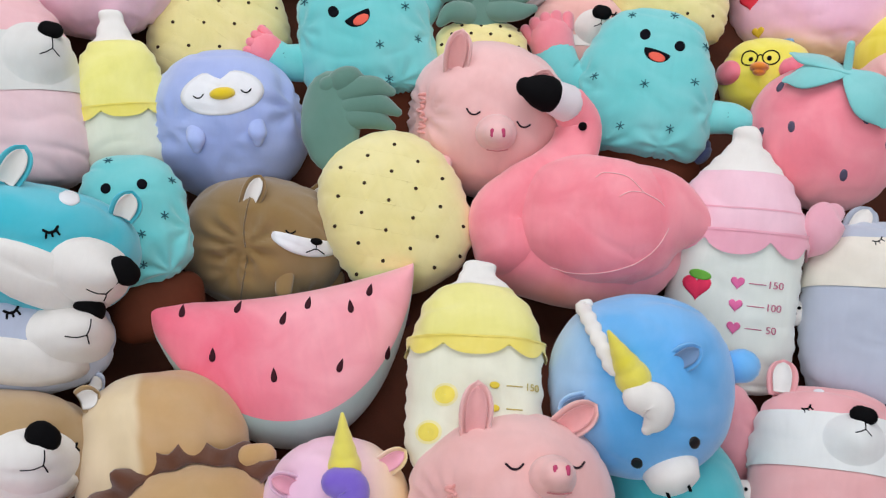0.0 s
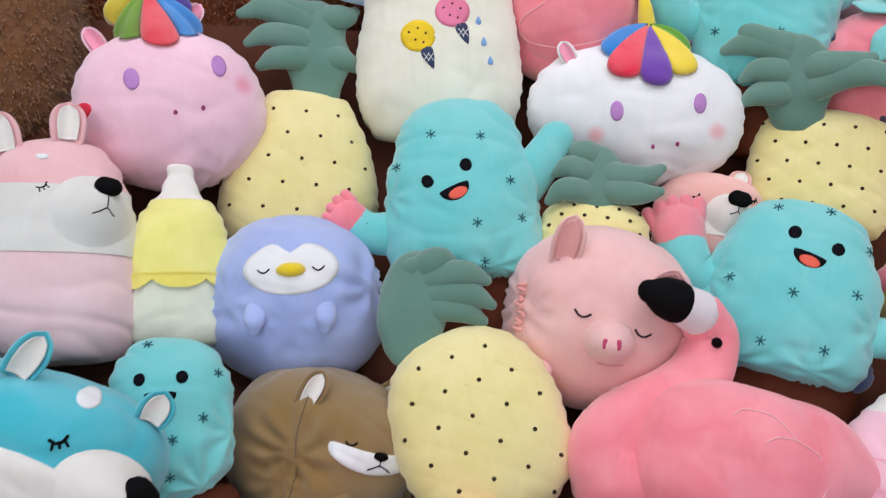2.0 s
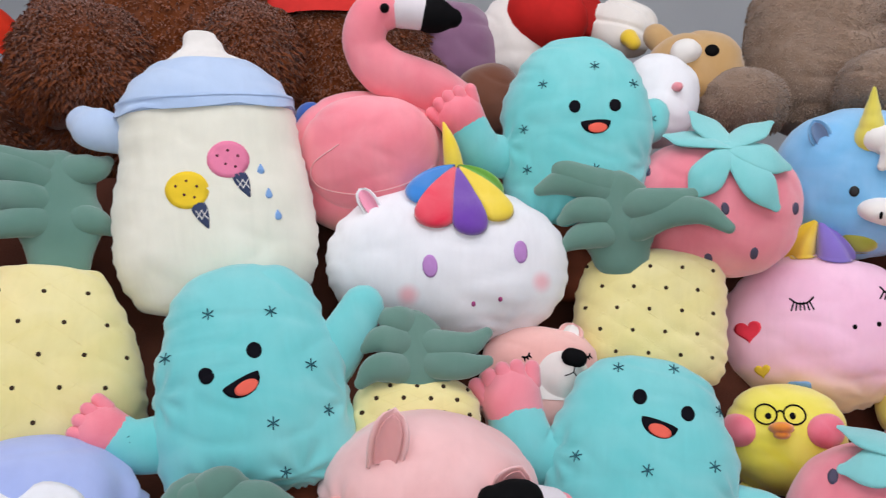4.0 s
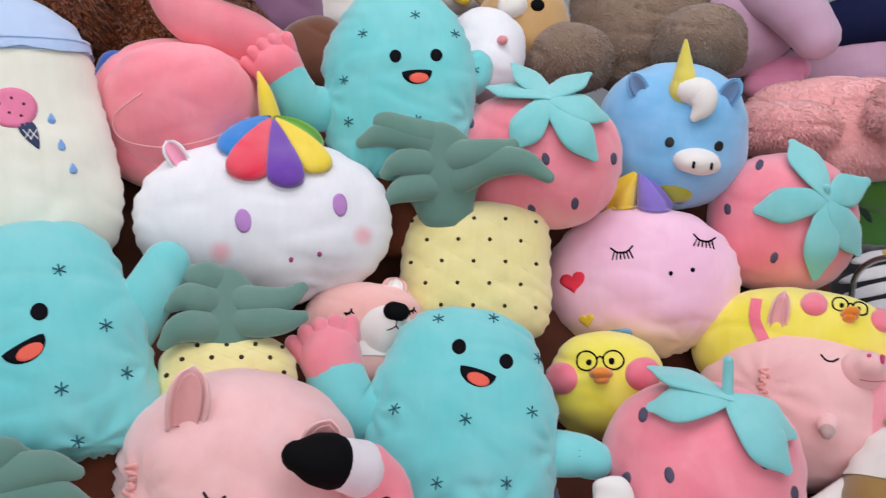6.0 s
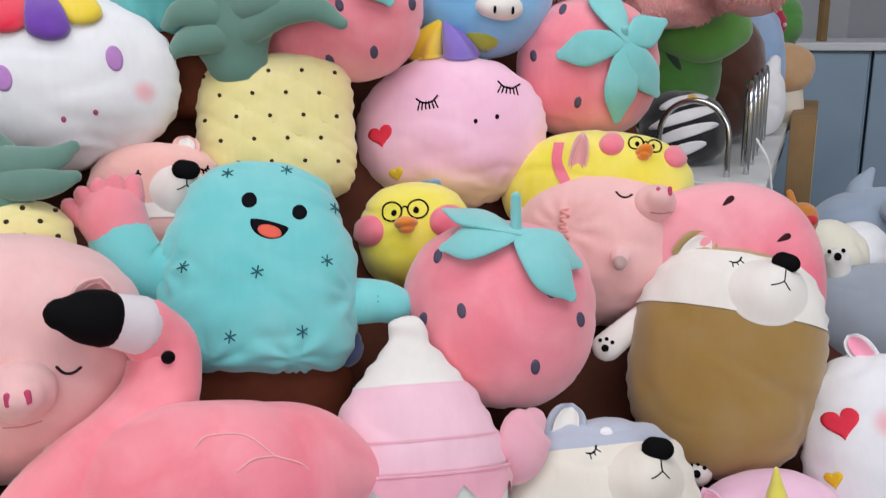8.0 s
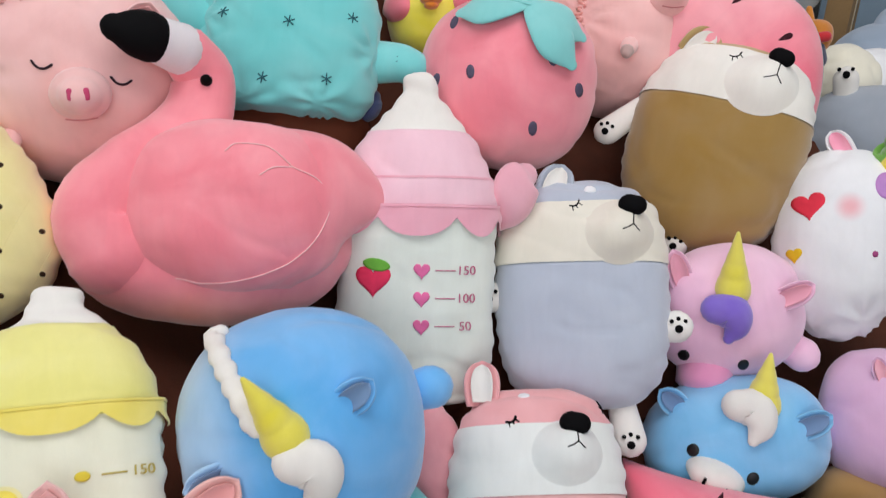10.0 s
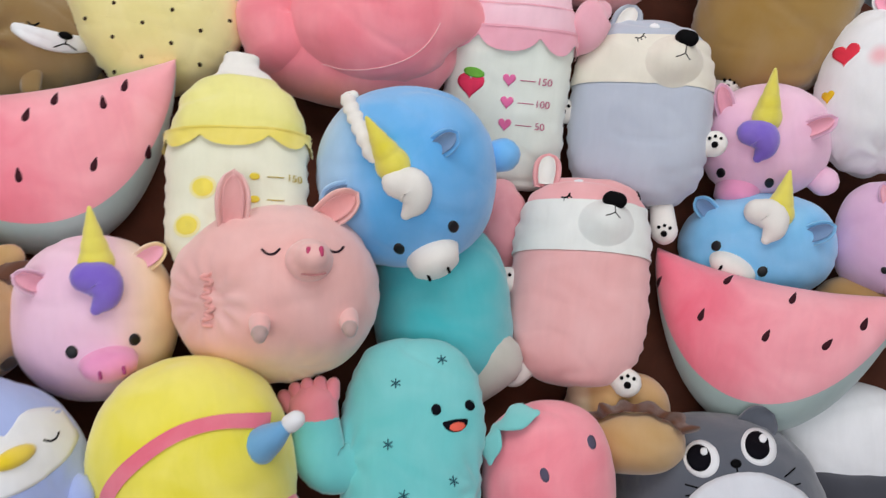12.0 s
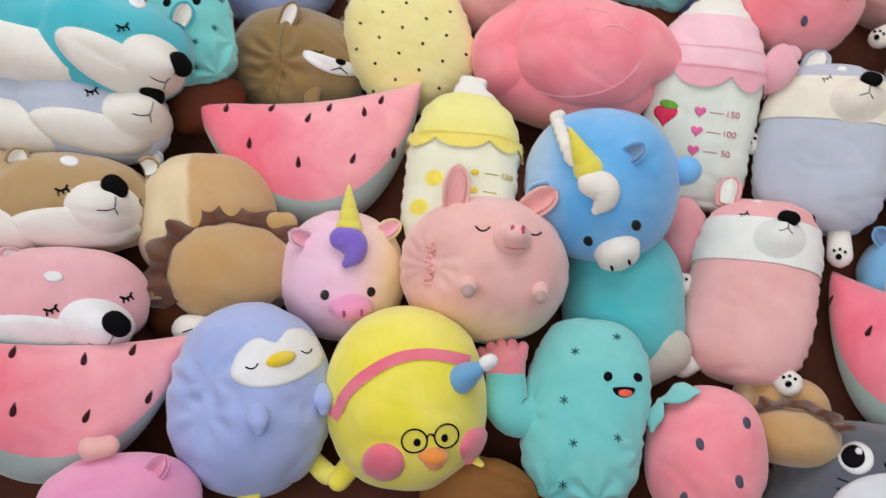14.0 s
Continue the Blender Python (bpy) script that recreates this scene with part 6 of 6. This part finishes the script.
# ---------------------------------------------------------------- behind the heap: big bears and shelf toys
BROWN_FUR, BROWN_LOCK = fur("7c431a"), fur("88491c")
toy, body, a, b = teddy((-1.201, 3.000, 1.827), (80.0, 1.7, 28.3), 0.741, 0.741, "big dark brown long-haired teddy bear in red shirt", BROWN_FUR, BROWN_LOCK, [(-0.8, -0.3, 0.1, 0.4, 0.5, 0.16), (0.5, -0.6, 0.1, 0.42, 0.4, 0.16)], 3)
sh = part("shirt", body.skin(0.42, 0.95, 0.03, 60, 16, None, False), felt("e2452c"), toy, "red cloth shirt")
part("shirt_hem", body.skin(0.37, 0.43, 0.034, 60, 3, None, False), felt("9aa0ac"), sh, "grey hem")
teddy((-0.541, 3.150, 1.983), (80.0, -0.6, 14.5), 0.716, 0.716, "big dark brown long-haired teddy bear", BROWN_FUR, BROWN_LOCK, [(0.55, 0.0, 0.2, 0.36, 0.4, 0.13), (-0.55, -0.1, 0.22, 0.45, 0.42, 0.16)], 4)
toy, body, a, b = teddy((-0.087, 3.250, 1.999), (80.0, -0.6, 3.5), 0.564, 0.548, "big dark brown teddy bear with red shirt", BROWN_FUR, BROWN_LOCK, [(0.7, -0.4, 0.12, 0.4, 0.5, 0.12)], 5)
part("shirt", body.skin(0.4, 0.95, 0.03, 60, 14, None, False), felt("d2403a"), toy, "red cloth shirt")
teddy((-1.411, 2.400, 1.678), (75.0, 4.3, 35.8), 0.416, 0.617, "tan-brown curly teddy bear at the edge of the heap", fur("8a6242"), fur("966c4a"), (), 9, 6000, 0.014)
TAUPE = fur("a08a78")
teddy((1.239, 3.100, 2.072), (80.0, -2.0, -24.6), 0.385, 0.481, "big taupe fluffy teddy bear", TAUPE, fur("a8917e"), [(-0.95, -0.75, 0.16, 0.62, 0.38, 0.14), (0.8, -0.65, 0.16, 0.62, 0.38, 0.14)], 6, 16000, 0.007)
ROSE = fur("ffc6c4")
teddy((1.778, 2.950, 1.726), (75.0, -2.7, -35.1), 0.540, 0.311, "big rose-pink fluffy plush lying across the shelf", ROSE, fur("ffccc9"), [(0.72, 0.1, 0.12, 0.45, 0.52, 0.12), (1.05, -0.45, 0.16, 0.36, 0.62, 0.12), (-0.5, -0.1, 0.1, 0.6, 0.5, 0.12)], 7, 16000, 0.009)
blob("elephant_plush", (2.019, 3.200, 1.938), (79.8, -10.2, -34.9), 0.726, 0.345, "dusty lilac plush toy with navy collar", plush("cba9be"), 0.8, 2.3, 0.008, [("shirt", [(-0.35, 0.5, 0.08), (0.1, 0.55, 0.1), (0.8, 0.35, 0.08)], [0.075, 0.085, 0.08], felt("20264a"), "navy cloth shirt"), ("bow", [(-0.75, -0.1, 0.14), (-0.45, -0.15, 0.16)], [0.045, 0.045], plush("f5a3c4"), "pink bow"), ("bow", [(-0.78, -0.3, 0.15), (-0.5, -0.36, 0.17)], [0.04, 0.04], plush("f5a3c4"), "pink bow")])
blob("elephant_plush", (1.64, 3.3, 2.11), (80, -6, -30), 0.42, 0.44, "dusty lilac plush toy behind a taupe bear", plush("d3b2c8"), 0.8, 2.3, 0.008, [("arm", [(0.3, 0.2, 0.12), (0.8, -0.3, 0.16), (1.1, -0.75, 0.14)], [0.09, 0.085, 0.07], plush("d3b2c8"), "lilac arm")])
toy, body, a, b = blob("bear_plush", (0.882, 3.050, 2.004), (80.0, -1.0, -17.5), 0.261, 0.215, "tan plush bear head with round eye", plush("c9a673"), 0.8, 2.3, 0.006, [("ear", [(-0.6, 0.7, 0), (-0.8, 0.95, 0)], [0.035, 0.035], plush("c9a673"), "tan ear")])
part("eye", patch(body, 0.3 * a, 0.3 * b, 0.018, 0.016, 0, 0.002, 0.006), BLACK, toy)
part("muzzle", patch(body, -0.2 * a, 0.3 * b, 0.04, 0.032, 0, 0.002, 0.03), CREAM, toy)
blob("rabbit_plush", (0.746, 2.950, 1.918), (69.7, 8.9, -18.3), 0.219, 0.248, "white plush toy with small pink cheeks", WHITE, 0.8, 2.3, 0.005, [("cheek", [(0.4, 0.1, 0.08), (0.45, 0.08, 0.085)], [0.012, 0.012], plush("f1a0a8"), "pink cheek")])


blob("elephant_plush", (0.245, 3.300, 2.064), (80.0, -1.6, -3.7), 0.285, 0.319, "mauve plush toy behind a flamingo", plush("8f6a86"), 0.8, 2.3, 0.01, [("ear", [(-0.6, 0.6, 0.0), (-0.8, 0.9, 0.02)], [0.05, 0.05], plush("6d4f90"), "purple ear")])
blob("bear_plush", (0.436, 3.300, 2.099), (80.0, -2.2, -7.8), 0.250, 0.284, "white plush bear in a red shirt", plush("eae4de"), 0.8, 2.3, 0.01, [("shirt", [(0.4, 0.5, 0.06), (0.9, 0.3, 0.08)], [0.09, 0.09], felt("c8322e"), "red cloth shirt")])
blob("bear_plush", (0.583, 3.350, 2.172), (80.0, -2.6, -10.7), 0.254, 0.186, "plush bear body in red cloth", felt("b8302c"), 0.8, 2.3, 0.01)
blob("bear_plush", (0.746, 3.300, 2.150), (79.6, 15.8, -17.7), 0.215, 0.166, "white plush arm of a big bear", plush("ece7e0"), 0.8, 2.3, 0.01, [("beak", [(0.3, -0.5, 0.07), (0.5, -0.7, 0.08)], [0.025, 0.02], plush("f0cf3e"), "yellow scarf end")])
blob("bear_plush", (0.326, 3.100, 1.922), (80.0, -3.7, -4.2), 0.192, 0.208, "smooth brown plush behind a cactus hand", plush("7d4f38"))

# white table set askew beside the heap, with chrome hoops along its edge
TABLE = pose(1.85, 2.46, 0, 0, 0, 45.5)


def on_table(u, v, z=1.2):
    return tuple(TABLE @ Vector((u, v, z)))


def table():
    ob = thing("display_table", (1.85, 2.46, 0), (0, 0, 45.5), "white metal display table with toys on top", "table")
    metal = stuff("white_enamel", "dcdedd", 0.4, 0, 0, 0.08, 5, 200, 0.05)
    hard_part("tabletop", box(0, 0, 1.165, 1.7, 0.62, 1.2), metal, ob)
    hard_part("end_panel", box(0.02, 0.02, 1.05, 0.045, 0.6, 1.163), metal, ob)
    hard_part("side_panel", box(0.05, 0.02, 1.05, 1.66, 0.045, 1.163), metal, ob)
    for x in (0.07, 1.6):
        for y in (0.07, 0.55):
            hard_part("leg", box(x - 0.02, y - 0.02, 0.0, x + 0.02, y + 0.02, 1.163), metal, ob)


table()


def hoop(u, v, wide, high, along):
    pts = []
    for i in range(9):
        t = math.pi * i / 8
        pts.append((-math.cos(t) * wide / 2, high - wide / 2 + math.sin(t) * wide / 2))
    pts = [(-wide / 2, 0.0), (-wide / 2, high * 0.3)] + pts + [(wide / 2, high * 0.3), (wide / 2, 0.0)]
    c, s = math.cos(radians(along)), math.sin(radians(along))
    ob = part("chrome_hoop", tube([(x * c, x * s, z) for x, z in pts], [0.008] * len(pts), 1, 12, 40, (s, -c, 0.02)), CHROME, None)
    ob.matrix_world = TABLE @ pose(u, v, 1.2)
    tagged(ob, "bent chrome rail hoop on the table edge", "rail", "chrome hoops")


hoop(0.1, 0.2, 0.19, 0.2, 80)
for k in range(7):
    hoop(0.2 + 0.16 * k, 0.07, 0.13, 0.24, 8)
part("strap", tube([(0, 0, 0), (0.02, -0.02, -0.05), (0.03, -0.03, -0.13)], [0.014] * 3, 0.2, 10, 10), plush("e6e6e2"), None).location = on_table(0.06, 0.03, 1.3)
tagged(bpy.data.objects["strap"], "white cloth strap tied round the rail", "strap")
toy, body, a, b = blob("dinosaur_plush", (1.952, 3.057, 1.468), (75.0, -2.6, -35.1), 0.33, 0.44, "green plush dinosaur with dark stripes", plush("5a9148"), 0.8, 2.3, 0.008,
     [("arm", [(0.2, 0.3, 0.1), (0.7, 0.2, 0.12), (1.15, 0.35, 0.1)], [0.075, 0.07, 0.06], plush("6fa855"), "green arm"), ("leg", [(0.0, -0.8, 0.05), (0.1, -1.2, 0.12)], [0.06, 0.06], plush("5f9a4a"), "green leg")])
for x, y in ((-0.2, 0.5), (0.3, 0.35), (0.1, 0.0)):
    part("stripe", patch(body, x * a, y * b, 0.012, 0.05, 30, 0.002, 0.001), plush("33503c"), toy, "dark stripe")
toy, body, a, b = blob("zebra_plush", (1.85, 2.82, 1.3), (72, 0, -35), 0.25, 0.22, "black and white striped plush behind a chrome hoop", plush("1d1c21"))
for k in range(4):
    part("stripe", patch(body, 0, (-0.65 + 0.42 * k) * b, 0.1 if k in (1, 2) else 0.07, 0.016, 18, 0.002, 0.002), WHITE, toy, "white stripe")
part("beak", tube([(0.02, 0.075, 0.07), (0.03, 0.07, 0.1)], [0.014, 0.006], 1, 10, 6), plush("f0cf3e"), toy)
blob("bear_plush", (2.2, 3.12, 1.42), (75, 0, -35), 0.3, 0.44, "dark brown plush bear on the table", plush("5a3524"))
blob("cat_plush", (2.42, 3.163, 1.32), (75, 0, -35), 0.17, 0.25, "white plush cat among chrome hoops", WHITE, 0.8, 2.3, 0.006, [("ear", [(0.4, 0.8, 0), (0.5, 1.1, 0)], [0.03, 0.02], WHITE, "")])
blob("bird_plush", (2.47, 3.3, 1.43), (75, 0, -35), 0.26, 0.46, "pale blue plush with purple nose", plush("9db7d6"), 0.8, 2.3, 0.006, [("nose", [(-0.5, 0.5, 0.08), (-0.45, 0.5, 0.1)], [0.04, 0.04], plush("7b3fa0"), "purple nose")])
blob("dog_plush", (2.74, 3.424, 1.4), (75, 0, -35), 0.24, 0.2, "beige plush dog on the table", plush("d0ab84"), 0.8, 2.3, 0.006, [("torso", [(0.1, -0.5, -0.02), (0.1, -1.6, -0.04)], [0.07, 0.08], plush("e6dccb"), "cream body")])
toy, body, a, b = blob("dinosaur_plush", (2.79, 3.55, 1.57), (75, -20, -40), 0.23, 0.22, "green plush crocodile with open mouth", plush("58964a"), 0.8, 2.3, 0.006, [("torso", [(-0.2, -0.5, -0.02), (-0.9, -2.4, -0.06)], [0.09, 0.1], plush("58964a"), "green torso")])
part("mouth", patch(body, -0.1 * a, -0.1 * b, 0.06, 0.07, 20, 0.003, 0.004), plush("b82f50"), toy, "crimson open mouth")
for k in range(6):
    t = radians(30 + 60 * k)
    p = body.at(-0.1 * a + 0.055 * math.cos(t), -0.1 * b + 0.062 * math.sin(t), 0.004)
    part("tooth", tube([p, p + Vector((0, 0, 0.012))], [0.008, 0.003], 1, 8, 5), WHITE, toy)
carton = stuff("brown_card", "a88a62", 0.85, 0, 0, 0.15, 9, 160, 0.2)
ob = thing("cardboard_box", (1.85, 2.46, 0), (0, 0, 45.5), "brown cardboard carton standing beside the table", "carton")
hard_part("side", box(1.1, -0.1, 0.0, 1.62, -0.012, 1.25, 0.003), carton, ob)
hard_part("tape", box(1.3, -0.103, 0.5, 1.36, -0.1005, 1.2, 0), stuff("parcel_tape", "d8c8a8", 0.3, 0, 0, 0.05), ob)

# toys past the foot of the table
blob("shark_plush", (2.06, 2.29, 0.87), (59.6, -9.1, -40.9), 0.36, 0.27, "grey plush shark with pale paw", plush("a9b0ba"), 0.8, 2.3, 0.006, [("paw", [(-0.35, 0.7, 0.05), (-0.35, 1.0, 0.08)], [0.03, 0.032], CREAM, "cream paw"), ("paw_pad", [(-0.35, 0.98, 0.113), (-0.35, 1.0, 0.114)], [0.009, 0.009], BLACK, "black embroidered pad"), ("paw_pad", [(-0.45, 1.1, 0.111), (-0.45, 1.11, 0.111)], [0.005, 0.005], BLACK, ""), ("paw_pad", [(-0.27, 1.1, 0.111), (-0.27, 1.11, 0.111)], [0.005, 0.005], BLACK, "")])
blob("shark_plush", (2.40, 2.62, 0.99), (59.6, -9.0, -40.5), 0.36, 0.24, "light blue-grey plush shark", plush("a9b7c8"), 0.8, 2.3, 0.006, [("fin", [(-0.1, 0.6, 0.02), (-0.1, 1.0, 0.03), (0.1, 1.45, 0.02)], [0.06, 0.035, 0.01], plush("a9b7c8"), "pointed back fin"), ("flipper", [(0.3, 0.1, 0.12), (0.45, -0.3, 0.16), (0.3, -0.6, 0.15)], [0.04, 0.04, 0.012], plush("a9b7c8"), "side flipper")])
blob("seal_plush", (2.11, 2.49, 0.97), (59.6, -8.8, -39.9), 0.2, 0.2, "cream round plush toy", plush("f0ebda"))
blob("seal_plush", (2.2, 2.48, 0.975), (59.6, -8.8, -39.9), 0.17, 0.17, "white round plush toy beside the sharks", WHITE)
blob("keyring_plush", (1.910, 2.400, 1.118), (70.0, 0.4, -42.0), 0.095, 0.089, "small orange plush with stitched teeth", plush("d08a3c"), 0.8, 2.3, 0.004, [("ear", [(-0.4, 0.8, 0), (-0.6, 1.5, 0)], [0.012, 0.008], plush("d08a3c"), ""), ("trousers", [(0.0, -0.9, 0.01), (0.3, -1.4, 0.01)], [0.035, 0.03], plush("2c3a5e"), "navy trousers"), ("mouth", [(0.3, -0.2, 0.03), (0.6, -0.1, 0.03)], [0.014, 0.014], plush("cf2f3a"), "red mouth")])


def cabinets():
    for k in range(5):
        ob = thing("cabinet", (3.75, 3.6, 0), (0, 0, -53), "tall blue-grey cupboard with plain doors", "cabinet", "blue-grey cupboards")
        y = -0.75 + 0.5 * k
        hard_part("carcass", box(y, 0.03, 0.0, y + 0.49, 0.5, 1.42), SLATE, ob)
        hard_part("door", box(y + 0.006, 0.006, 0.06, y + 0.484, 0.028, 1.41, 0.003), SLATE, ob)


cabinets()
ob = hard_part("worktop", box(-0.78, -0.02, 1.423, 1.78, 0.52, 1.46), stuff("white_laminate", "d9dde0", 0.4, 0, 0, 0.06, 4, 200, 0.04), None)
ob.matrix_world = pose(3.75, 3.6, 0, 0, 0, -53)
tagged(ob, "white worktop on the blue-grey cupboards", "worktop")
ob = hard_part("wooden_pole", box(-0.018, -0.018, 0.0, 0.018, 0.018, 1.6), stuff("raw_wood", "8f744f", 0.7, 0, 0, 0.25, 14, 220, 0.3), None)
ob.location = (3.54, 4.06, 1.462)
tagged(ob, "thin wooden pole standing on the white worktop", "pole")
